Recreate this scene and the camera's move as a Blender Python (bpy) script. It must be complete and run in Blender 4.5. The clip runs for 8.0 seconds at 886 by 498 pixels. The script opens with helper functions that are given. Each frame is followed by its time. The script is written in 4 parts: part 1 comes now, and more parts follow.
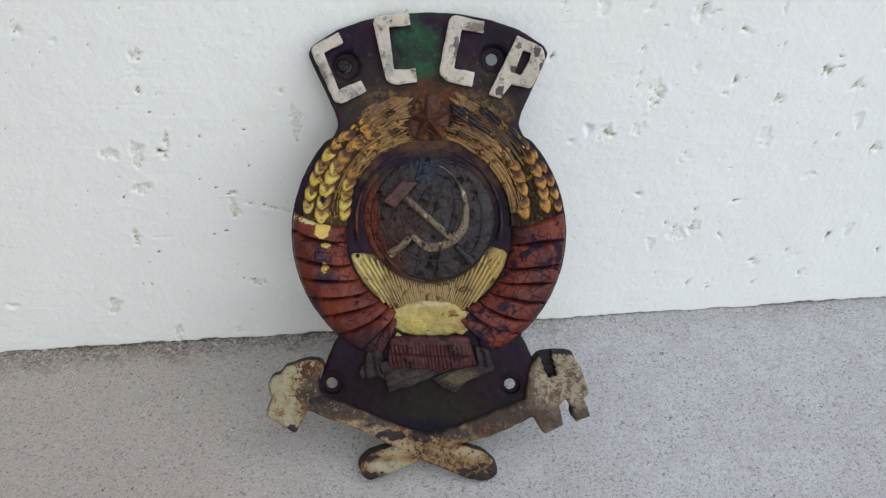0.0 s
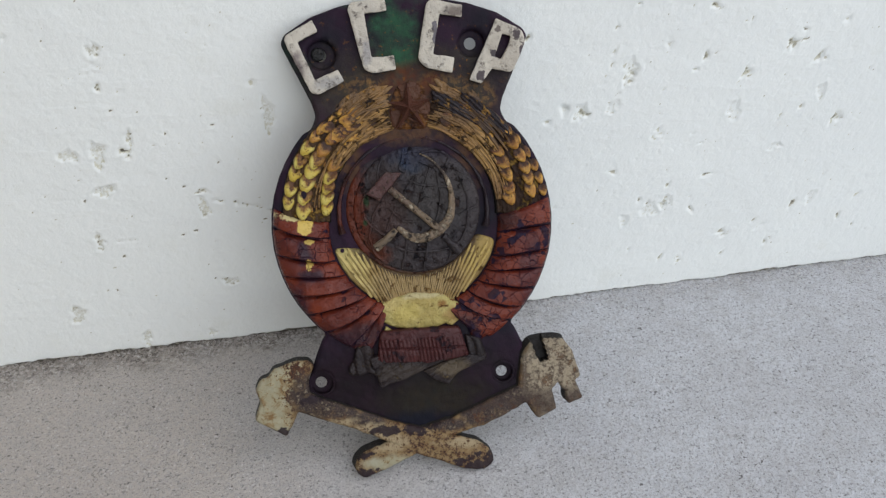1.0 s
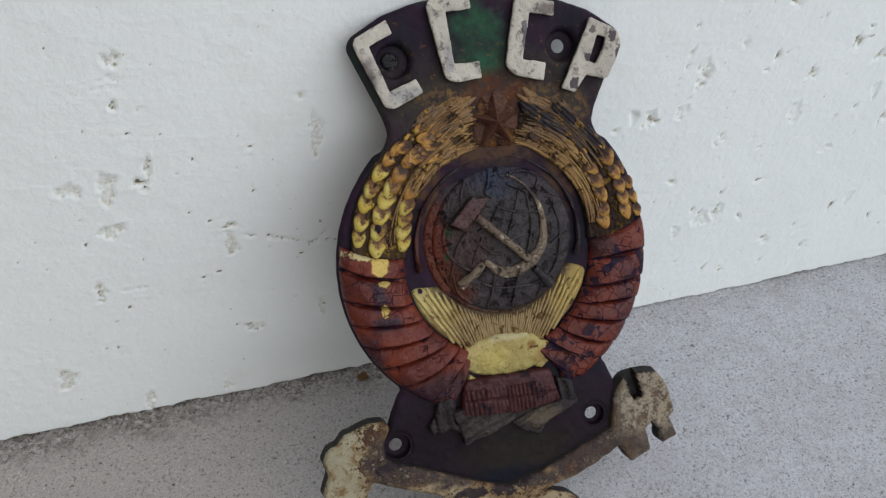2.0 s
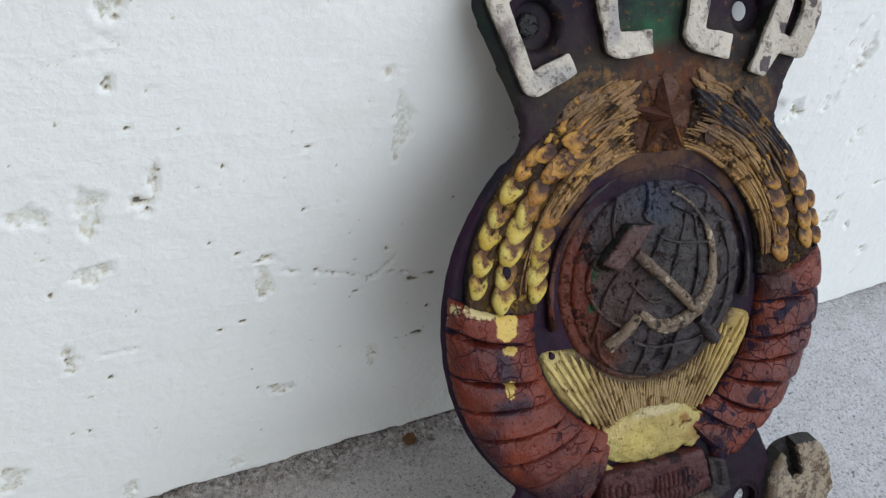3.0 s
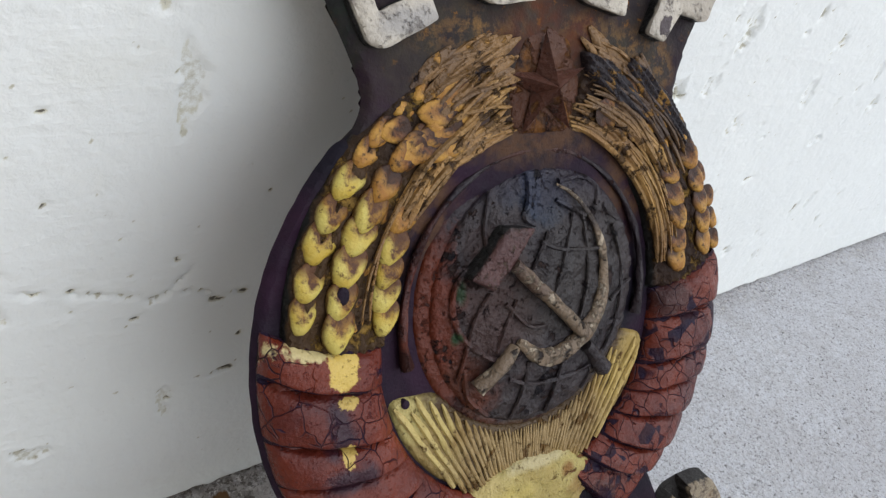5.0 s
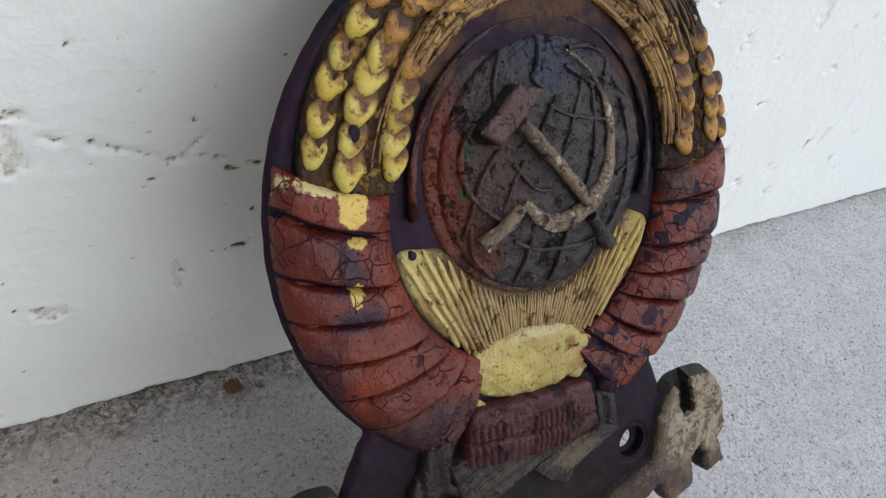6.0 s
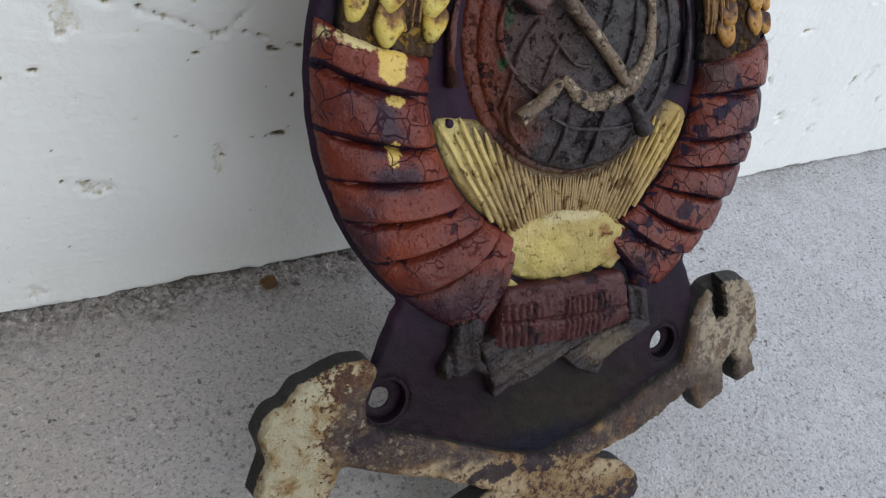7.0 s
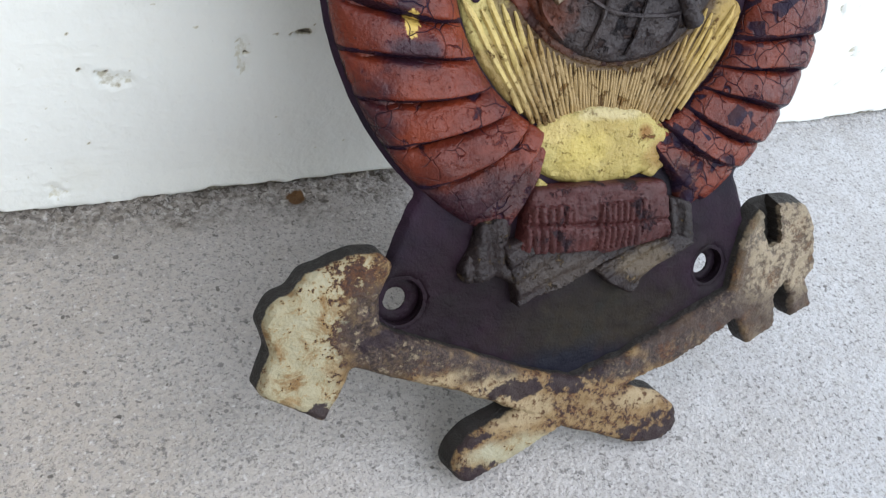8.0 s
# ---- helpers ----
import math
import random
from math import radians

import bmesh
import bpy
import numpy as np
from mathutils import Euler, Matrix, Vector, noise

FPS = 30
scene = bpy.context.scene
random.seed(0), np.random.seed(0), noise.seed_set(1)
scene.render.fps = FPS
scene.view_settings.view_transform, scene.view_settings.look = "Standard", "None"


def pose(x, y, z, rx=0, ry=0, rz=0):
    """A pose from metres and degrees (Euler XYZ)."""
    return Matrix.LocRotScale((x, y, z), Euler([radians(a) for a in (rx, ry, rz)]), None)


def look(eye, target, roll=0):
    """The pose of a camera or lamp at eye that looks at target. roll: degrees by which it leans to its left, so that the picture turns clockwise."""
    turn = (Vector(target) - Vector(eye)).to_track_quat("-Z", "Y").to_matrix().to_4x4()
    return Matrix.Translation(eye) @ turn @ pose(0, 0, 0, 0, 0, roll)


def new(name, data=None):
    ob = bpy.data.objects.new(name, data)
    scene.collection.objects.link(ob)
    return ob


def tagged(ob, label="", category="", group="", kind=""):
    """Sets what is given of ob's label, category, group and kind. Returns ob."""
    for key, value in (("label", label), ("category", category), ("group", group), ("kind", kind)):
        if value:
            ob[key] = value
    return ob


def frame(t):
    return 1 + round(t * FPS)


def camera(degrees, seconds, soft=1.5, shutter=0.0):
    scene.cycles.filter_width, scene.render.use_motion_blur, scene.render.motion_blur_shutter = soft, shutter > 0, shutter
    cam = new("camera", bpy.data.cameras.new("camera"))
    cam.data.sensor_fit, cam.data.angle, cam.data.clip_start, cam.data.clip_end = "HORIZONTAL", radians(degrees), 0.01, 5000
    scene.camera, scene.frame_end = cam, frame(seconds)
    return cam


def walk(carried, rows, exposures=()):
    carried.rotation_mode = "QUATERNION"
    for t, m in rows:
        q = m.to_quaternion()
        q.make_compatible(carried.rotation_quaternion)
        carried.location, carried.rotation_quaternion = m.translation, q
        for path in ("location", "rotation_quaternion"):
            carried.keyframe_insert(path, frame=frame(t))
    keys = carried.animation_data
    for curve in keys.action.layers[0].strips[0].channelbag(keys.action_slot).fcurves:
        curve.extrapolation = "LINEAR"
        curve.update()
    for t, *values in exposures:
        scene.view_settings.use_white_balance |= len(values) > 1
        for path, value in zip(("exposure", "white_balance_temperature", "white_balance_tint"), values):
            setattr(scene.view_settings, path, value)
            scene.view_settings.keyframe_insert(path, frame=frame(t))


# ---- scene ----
cam = camera(58.2, 8.0, soft=1.3)
PATH = [
    (0, (-0.0367, 0.1620, 0.6662), (0.0194, 0.9773, 0.0898), -1.02),
    (0.5, (-0.0567, 0.1510, 0.6667), (0.0319, 0.9514, 0.0738), -0.63),
    (1, (-0.0916, 0.1890, 0.6696), (0.0508, 0.9751, 0.0681), -0.33),
    (1.2, (-0.1178, 0.2180, 0.6623), (0.0534, 0.9902, 0.0504), 0.37),
    (2.3, (-0.2884, 0.4150, 0.6037), (0.0401, 1.1281, -0.0156), 5.59),
    (2.5, (-0.3032, 0.4680, 0.5721), (0.0389, 1.1605, -0.0630), 6.79),
    (3, (-0.3142, 0.5790, 0.5363), (0.0925, 1.2345, -0.1000), 10.28),
    (3.5, (-0.2920, 0.6510, 0.5418), (0.1922, 1.2720, -0.0746), 13.13),
    (4, (-0.2469, 0.6910, 0.5066), (0.3290, 1.2609, -0.0795), 17.42),
    (4.5, (-0.2328, 0.6940, 0.4732), (0.3755, 1.2308, -0.1115), 19.30),
    (4.7, (-0.2419, 0.6820, 0.4694), (0.3503, 1.2288, -0.1225), 18.76),
    (5.8, (-0.2618, 0.6220, 0.4350), (0.3030, 1.1809, -0.1723), 19.10),
    (6, (-0.2660, 0.6160, 0.4261), (0.2930, 1.1698, -0.1910), 19.49),
    (6.5, (-0.2714, 0.5990, 0.4122), (0.2686, 1.1513, -0.2229), 19.54),
    (7, (-0.2769, 0.5810, 0.3913), (0.2421, 1.1392, -0.2561), 19.69),
    (7.5, (-0.2725, 0.5700, 0.3672), (0.2123, 1.1370, -0.2987), 19.21),
    (8, (-0.2560, 0.5600, 0.3498), (0.1964, 1.1354, -0.3316), 18.32),
]
EXPOSURES = [(0, .17, 6550, 10), (1.2, .12, 6550, 10), (2.5, -.06, 6400, 10), (3.0, .26, 6350, 10), (3.5, .28, 6400, 11), (4.7, .36, 6550, 11), (6.5, .28, 6450, 11), (7.0, .27, 6400, 11), (7.5, .80, 6400, 9), (8, .90, 6400, 9)]
walk(cam, [(t, look(eye, target, roll)) for t, eye, target, roll in PATH], exposures=EXPOSURES)

# ---- light ----
world = bpy.data.worlds.new("sky")
scene.world = world
world.use_nodes = True
wn = world.node_tree
sky = wn.nodes.new("ShaderNodeTexSky")
sky.sky_type, sky.sun_disc = "NISHITA", False
sky.sun_elevation, sky.sun_rotation = radians(48), radians(70)
sky.air_density, sky.dust_density, sky.ozone_density = 1.0, 2.0, 1.0
wn.links.new(sky.outputs[0], wn.nodes["Background"].inputs[0])
wn.nodes["Background"].inputs[1].default_value = 0.16
sun = new("sun", bpy.data.lights.new("sun", "SUN"))
sun.data.energy, sun.data.angle, sun.data.color = 2.05, radians(85), (1.0, 0.985, 0.96)
sun.matrix_world = look((1.2, -1.5, 2.15), (0, 0.8, 0.1))


# ---- materials ----
class Mat:
    """A node material under construction; every texture is in object space, in metres."""

    def __init__(self, name, rough=0.7, metal=0.0, spec=0.5):
        self.m = bpy.data.materials.new(name)
        self.m.use_nodes = True
        self.t = self.m.node_tree
        self.b = self.t.nodes["Principled BSDF"]
        self.b.inputs["Roughness"].default_value = rough
        self.b.inputs["Metallic"].default_value = metal
        self.b.inputs["Specular IOR Level"].default_value = spec
        self.coat = 0.0
        self.co = self.t.nodes.new("ShaderNodeTexCoord").outputs["Object"]

    def put(self, socket, value):
        if isinstance(value, (int, float)):
            socket.default_value = value
        elif isinstance(value, tuple):
            socket.default_value = value if len(value) == len(socket.default_value) else (*value, 1)
        else:
            self.t.links.new(value, socket)

    def shift(self, at=(0, 0, 0), turn=(0, 0, 0), size=(1, 1, 1)):
        n = self.t.nodes.new("ShaderNodeMapping")
        self.put(n.inputs[0], self.co)
        n.inputs[1].default_value, n.inputs[2].default_value, n.inputs[3].default_value = at, turn, size
        return n.outputs[0]

    def noise(self, scale, detail=4, rough=0.55, warp=0.0, co=None):
        n = self.t.nodes.new("ShaderNodeTexNoise")
        self.put(n.inputs["Vector"], co or self.co)
        n.inputs["Scale"].default_value, n.inputs["Detail"].default_value = scale, detail
        n.inputs["Roughness"].default_value, n.inputs["Distortion"].default_value = rough, warp
        return n.outputs["Fac"]

    def cells(self, scale, feature="F1", co=None, rand=1.0):
        n = self.t.nodes.new("ShaderNodeTexVoronoi")
        n.feature = feature
        self.put(n.inputs["Vector"], co or self.co)
        n.inputs["Scale"].default_value, n.inputs["Randomness"].default_value = scale, rand
        return n.outputs["Distance"]

    def ramp(self, value, lo, hi, a=0.0, b=1.0):
        n = self.t.nodes.new("ShaderNodeMapRange")
        self.put(n.inputs[0], value)
        for i, x in enumerate((lo, hi, a, b)):
            n.inputs[i + 1].default_value = x
        return n.outputs[0]

    def math(self, op, a, b=0.0):
        n = self.t.nodes.new("ShaderNodeMath")
        n.operation = op
        self.put(n.inputs[0], a)
        self.put(n.inputs[1], b)
        return n.outputs[0]

    def mix(self, fac, a, b):
        n = self.t.nodes.new("ShaderNodeMix")
        n.data_type = "RGBA"
        self.put(n.inputs[0], fac)
        self.put(n.inputs[6], a)
        self.put(n.inputs[7], b)
        return n.outputs[2]

    def near(self, x, y, rx, ry, edge=0.6, ragged=0.5, scale=60):
        """1 inside a ragged patch of paint round (x, y) millimetres of half-sizes rx, ry, 0 outside."""
        co = self.shift((-x / rx, -y / ry, 0), (0, 0, 0), (1000 / rx, 1000 / ry, 0))
        n = self.t.nodes.new("ShaderNodeVectorMath")
        n.operation = "LENGTH"
        self.put(n.inputs[0], co)
        d = self.math("ADD", n.outputs["Value"], self.ramp(self.noise(scale, 5, 0.65), 0.25, 0.75, -ragged, ragged))
        return self.ramp(d, 1 + edge / 2, 1 - edge / 2)

    def axis(self, i):
        n = self.t.nodes.new("ShaderNodeSeparateXYZ")
        self.put(n.inputs[0], self.co)
        return n.outputs[i]

    def random(self):
        return self.t.nodes.new("ShaderNodeObjectInfo").outputs["Random"]

    def done(self, colour, height=None, strength=0.5, distance=0.001, rough=None):
        self.put(self.b.inputs["Base Color"], colour)
        if rough is not None:
            self.put(self.b.inputs["Roughness"], rough)
        if height is not None:
            n = self.t.nodes.new("ShaderNodeBump")
            n.inputs["Strength"].default_value, n.inputs["Distance"].default_value = strength, distance
            self.put(n.inputs["Height"], height)
            self.t.links.new(n.outputs[0], self.b.inputs["Normal"])
            self.t.links.new(n.outputs[0], self.b.inputs["Coat Normal"])
        self.b.inputs["Coat Weight"].default_value, self.b.inputs["Coat Roughness"].default_value = self.coat, 0.2
        return self.m


def iron_colour(k):
    """Dark purple-brown paint with ragged green, gold and rust patches; place in millimetres on the plaque."""
    c = k.mix(k.ramp(k.noise(22, 5), 0.35, 0.65), (0.0270, 0.0125, 0.0250), (0.0120, 0.0105, 0.0160))
    c = k.mix(k.math("MULTIPLY", k.near(0, 116, 104, 36, 0.9, 0.4), k.ramp(k.noise(90, 5, 0.65), 0.3, 0.6, 0.35, 1.0)), c, (0.040, 0.033, 0.025))
    green = k.near(-9, 168, 21, 28, 0.7, 0.35)
    for x, y, rx, ry, f in ((-100, 128, 9, 24, 0.35), (4, -190, 30, 24, 0.3), (-30, 206, 40, 10, 0.6), (-112, 140, 10, 40, 0.4)):
        green = k.math("MAXIMUM", green, k.math("MULTIPLY", k.near(x, y, rx, ry, 0.9, 0.5), f))
    c = k.mix(k.math("MULTIPLY", green, k.ramp(k.noise(34, 5, 0.65), 0.36, 0.58, 0.25, 1)), c, k.mix(k.ramp(k.noise(60, 5), 0.3, 0.7), (0.022, 0.085, 0.042), (0.020, 0.045, 0.030)))
    gold = k.ramp(k.noise(150, 5, 0.75), 0.60, 0.70)
    c = k.mix(k.math("MULTIPLY", gold, k.near(4, 140, 84, 44, 0.9, 0.5)), c, (0.20, 0.085, 0.014))
    smear = k.math("MAXIMUM", k.math("MAXIMUM", k.near(52, 120, 26, 9, 0.9, 0.9), k.near(74, 108, 12, 12, 0.9, 0.9)), k.math("MAXIMUM", k.near(-40, 124, 26, 8, 0.9, 0.9), k.near(22, 126, 14, 7, 0.9, 0.9)))
    c = k.mix(k.math("MULTIPLY", smear, k.ramp(k.noise(120, 5, 0.75), 0.46, 0.64, 0, 0.9)), c, (0.21, 0.115, 0.040))
    ring = k.math("MAXIMUM", k.near(0, 82, 56, 13, 0.9, 0.5), k.math("MAXIMUM", k.near(-60, 56, 14, 26, 0.9, 0.6), k.near(60, 56, 14, 26, 0.9, 0.6)))
    c = k.mix(k.math("MULTIPLY", ring, k.ramp(k.noise(110, 5, 0.7), 0.36, 0.54, 0.1, 1.0)), c, (0.076, 0.040, 0.024))
    c = k.mix(k.math("MULTIPLY", k.near(-70, -165, 50, 30, 0.9, 0.5), 0.6), c, (0.016, 0.0065, 0.011))
    c = k.mix(k.math("MULTIPLY", k.near(0, -178, 118, 44, 0.9, 0.4), k.ramp(k.noise(45, 5, 0.65), 0.3, 0.65, 0.5, 0.9)), c, (0.0095, 0.0072, 0.0080))
    c = k.mix(k.math("MULTIPLY", k.near(12, -192, 46, 24, 0.9, 0.4), k.ramp(k.noise(130, 5, 0.65), 0.3, 0.65, 0.3, 1.0)), c, (0.021, 0.0165, 0.0115))
    c = k.mix(k.math("MULTIPLY", k.near(-4, -218, 46, 12, 0.9, 0.5), 0.85), c, (0.006, 0.007, 0.014))
    rust = k.near(2, 123, 24, 15, 0.9, 0.5)
    c = k.mix(k.math("MULTIPLY", rust, k.ramp(k.noise(70, 4), 0.3, 0.6)), c, (0.085, 0.022, 0.009))
    specks = k.ramp(k.noise(420, 3, 0.6), 0.75, 0.79)
    return k.mix(k.math("MULTIPLY", specks, 0.7), c, (0.30, 0.29, 0.30))


def cast_iron_paint():
    k = Mat("dark_painted_iron", 0.5, 0, 0.05)
    k.coat = 0.025
    h = k.math("ADD", k.noise(160, 5, 0.6), k.math("MULTIPLY", k.noise(700, 3), 0.35))
    return k.done(iron_colour(k), h, 0.6, 0.0016, k.ramp(k.noise(60, 4), 0.3, 0.7, 0.28, 0.6))


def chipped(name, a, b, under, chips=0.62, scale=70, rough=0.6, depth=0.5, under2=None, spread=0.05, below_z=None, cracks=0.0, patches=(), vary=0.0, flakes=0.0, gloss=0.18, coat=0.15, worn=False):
    """Old oil paint of two tones, chipped and cracked through to what lies under it, with ragged patches of other
    paint; below the height below_z (millimetres) it goes near black: unpainted sides, and shade low in the relief put
    into the colour.
    """
    k = Mat(name, rough - 0.06, 0, gloss)
    k.coat = coat
    c = k.mix(k.ramp(k.noise(38, 5, 0.6), 0.3, 0.7), a, b)
    if vary:
        c = k.mix(k.ramp(k.random(), 0, 1, 0, vary), c, under2 or under)
    below = k.mix(k.ramp(k.noise(120, 3), 0.4, 0.6), under, under2 or under)
    gone = k.ramp(k.noise(scale, 6, 0.68, 0.3), chips, chips + spread)
    for x, y, rx, ry, colour, f, *own in patches:
        c = k.mix(k.math("MULTIPLY", k.near(x, y, rx, ry, *(own or (0.7, 0.6))), f), c, colour)
    dust = k.ramp(k.noise(380, 4, 0.7), 0.60, 0.70)
    gone = k.math("MAXIMUM", gone, k.math("MULTIPLY", dust, 0.6))
    if flakes:
        f = k.t.nodes.new("ShaderNodeTexVoronoi")
        k.put(f.inputs["Vector"], k.co)
        f.inputs["Scale"].default_value = flakes
        s = k.t.nodes.new("ShaderNodeSeparateColor")
        k.put(s.inputs[0], f.outputs["Color"])
        off = k.math("MULTIPLY", k.ramp(s.outputs[0], 0.66, 0.67), k.ramp(k.noise(24, 3, 0.6, 0, k.shift((0.3, 0.1, 0))), 0.54, 0.56))
        gone = k.math("MAXIMUM", gone, off)
        tilt = s.outputs[1]
    # winding edges: undercoat showing, and the grooves darkened in the colour
    if worn:
        n = k.t.nodes.new("ShaderNodeAttribute")
        n.attribute_name = "worn"
        worn_shade = k.math("ADD", n.outputs["Fac"], k.math("ADD", k.ramp(k.noise(130, 5, 0.7), 0.3, 0.7, -0.3, 0.3), k.ramp(k.noise(26, 3), 0.35, 0.65, -0.3, 0.2)))
        gone = k.math("MAXIMUM", gone, k.ramp(worn_shade, 0.46, 0.54))
    h = k.math("ADD", k.math("ADD", k.noise(150, 5, 0.6), k.math("MULTIPLY", k.noise(600, 4), 0.25)), k.math("MULTIPLY", k.noise(55, 3), 1.4))
    if flakes:
        h = k.math("ADD", h, k.math("MULTIPLY", tilt, 1.3))
    if cracks:
        bend = k.t.nodes.new("ShaderNodeVectorMath")
        bend.operation = "MULTIPLY_ADD"
        bend.inputs[1].default_value = (0.009, 0.009, 0.009)
        n = k.t.nodes.new("ShaderNodeTexNoise")
        k.put(n.inputs["Vector"], k.co)
        n.inputs["Scale"].default_value = 60
        k.put(bend.inputs[0], n.outputs["Color"])
        k.put(bend.inputs[2], k.co)
        warped = k.cells(cracks, "DISTANCE_TO_EDGE", bend.outputs[0])
        line = k.math("MULTIPLY", k.ramp(warped, 0.030, 0.008), k.ramp(k.noise(22, 4, 0.6), 0.47, 0.52))
        line = k.math("MULTIPLY", line, k.ramp(k.near(-106, -6, 17, 24, 0.5, 0.2), 1, 0))
        gone = k.math("MAXIMUM", gone, line)
        h = k.math("SUBTRACT", h, k.math("MULTIPLY", line, 1.8))
    c = k.mix(gone, c, below)
    k.put(k.b.inputs["Specular IOR Level"], k.ramp(gone, 0, 1, gloss, 0.03))
    # near black by height: unpainted sides, plus painted-in shade of the low parts
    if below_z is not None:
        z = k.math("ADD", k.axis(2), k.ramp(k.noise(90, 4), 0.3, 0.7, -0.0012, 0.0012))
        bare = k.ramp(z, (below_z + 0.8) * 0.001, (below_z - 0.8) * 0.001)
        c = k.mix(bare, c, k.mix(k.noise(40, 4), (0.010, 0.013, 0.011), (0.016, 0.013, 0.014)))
    h = k.math("SUBTRACT", h, k.math("MULTIPLY", gone, 0.6))
    return k.done(c, h, min(1.0, depth * 1.5), 0.0018, k.ramp(k.noise(90, 4), 0.3, 0.7, rough - 0.15, rough + 0.15))


PURPLE, DARK = (0.022, 0.009, 0.017), (0.010, 0.008, 0.009)
IRON = cast_iron_paint()
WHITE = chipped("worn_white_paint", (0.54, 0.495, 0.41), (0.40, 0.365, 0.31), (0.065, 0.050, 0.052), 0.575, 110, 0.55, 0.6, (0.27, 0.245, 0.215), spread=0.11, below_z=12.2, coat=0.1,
                patches=((-104, 142, 8, 14, (0.14, 0.11, 0.11), 0.8), (52, 190, 12, 5, (0.12, 0.10, 0.09), 0.6), (92, 150, 14, 30, (0.36, 0.32, 0.26), 0.6), (106, 167, 4, 5, (0.06, 0.045, 0.05), 0.95, 0.2, 0.8, 140), (111, 150, 3, 8, (0.06, 0.045, 0.05), 0.95, 0.2, 0.8, 140), (83, 149, 3, 4, (0.05, 0.04, 0.045), 0.95, 0.2, 0.8, 140), (70, 128, 4, 4, (0.06, 0.045, 0.05), 0.95, 0.2, 0.8, 140), (88, 172, 3, 4, (0.10, 0.08, 0.07), 0.9, 0.2, 0.8, 140), (-74, 127, 14, 6, (0.25, 0.25, 0.25), 0.6), (-37, 152, 4, 9, (0.26, 0.25, 0.25), 0.7), (28, 168, 2.5, 12, (0.10, 0.09, 0.11), 0.9, 0.2, 0.9, 120), (49, 189, 6, 4, (0.16, 0.13, 0.11), 0.8, 0.3, 0.8, 120)))


def husk(name, foot, deep, wash, dirt_shade, shift, soft):
    """A painted husk: yellow at its foot and along its flanks, washed brown in its notch, no two with the same stains."""
    k = Mat(name, 0.42, 0, 0.15)
    k.coat = 0.1
    move = k.t.nodes.new("ShaderNodeVectorMath")
    move.operation = "ADD"
    k.put(move.inputs[0], k.co)
    k.put(move.inputs[1], k.math("MULTIPLY", k.random(), 3.0))
    k.rest, k.co = k.co, move.outputs[0]
    n1, n2, n3, n4 = k.noise(150, 5, 0.65), k.noise(300, 5, 0.7), k.noise(800, 3), k.noise(90, 3, 0.5, 0, k.shift((1, 2, 3)))
    k.co = k.rest
    c = k.mix(k.ramp(n4, 0.35, 0.65), foot, deep)
    lean = k.math("ADD", k.axis(0), k.ramp(k.random(), 0, 1, -0.0022, 0.0022))
    y = k.math("SUBTRACT", k.axis(1), k.math("MULTIPLY", k.math("ABSOLUTE", lean), 0.9))
    y = k.math("ADD", y, k.ramp(n1, 0.25, 0.75, -0.0050, 0.0050))
    y = k.math("ADD", y, k.ramp(k.random(), 0, 1, 0.004, -0.003))
    c = k.mix(k.ramp(y, shift - soft, shift + soft), c, k.mix(k.ramp(n2, 0.4, 0.6), wash, dirt_shade))
    # brown wash low round the base, with the shade between husks painted in
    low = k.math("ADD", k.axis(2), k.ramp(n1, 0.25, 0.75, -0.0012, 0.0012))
    c = k.mix(k.math("MULTIPLY", k.ramp(low, 0.0021, 0.0002), 0.9), c, dirt_shade)
    c = k.mix(k.math("MULTIPLY", k.ramp(n2, 0.56, 0.64), 0.75), c, dirt_shade)
    return k.done(c, k.math("ADD", n1, k.math("MULTIPLY", n3, 0.4)), 0.6, 0.0016)


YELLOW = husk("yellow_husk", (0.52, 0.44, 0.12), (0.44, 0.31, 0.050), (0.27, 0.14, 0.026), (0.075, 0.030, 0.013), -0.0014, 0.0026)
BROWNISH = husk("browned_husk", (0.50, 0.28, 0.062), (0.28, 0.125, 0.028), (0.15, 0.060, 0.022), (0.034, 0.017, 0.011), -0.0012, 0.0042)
SUNNY = chipped("sun_yellow_paint", (0.385, 0.325, 0.115), (0.32, 0.245, 0.075), (0.18, 0.09, 0.03), 0.63, 60, 0.5, 0.66, (0.12, 0.05, 0.02),
                patches=((-30, -90, 14, 8, (0.48, 0.38, 0.15), 0.7), (6, -82, 22, 4, (0.44, 0.38, 0.21), 0.8), (-14, -100, 12, 9, (0.45, 0.36, 0.10), 0.6), (24, -93, 5, 4, (0.20, 0.09, 0.02), 0.9), (34, -104, 8, 8, (0.24, 0.13, 0.04), 0.7)))
OLIVE = chipped("olive_gold_paint", (0.29, 0.195, 0.070), (0.20, 0.13, 0.050), (0.10, 0.056, 0.022), 0.57, 90, 0.5, 0.5, (0.16, 0.09, 0.03),
                patches=((-64, -60, 18, 42, (0.48, 0.38, 0.14), 0.9), (62, -60, 16, 40, (0.44, 0.32, 0.10), 0.85), (0, -68, 46, 14, (0.30, 0.215, 0.10), 0.8)))
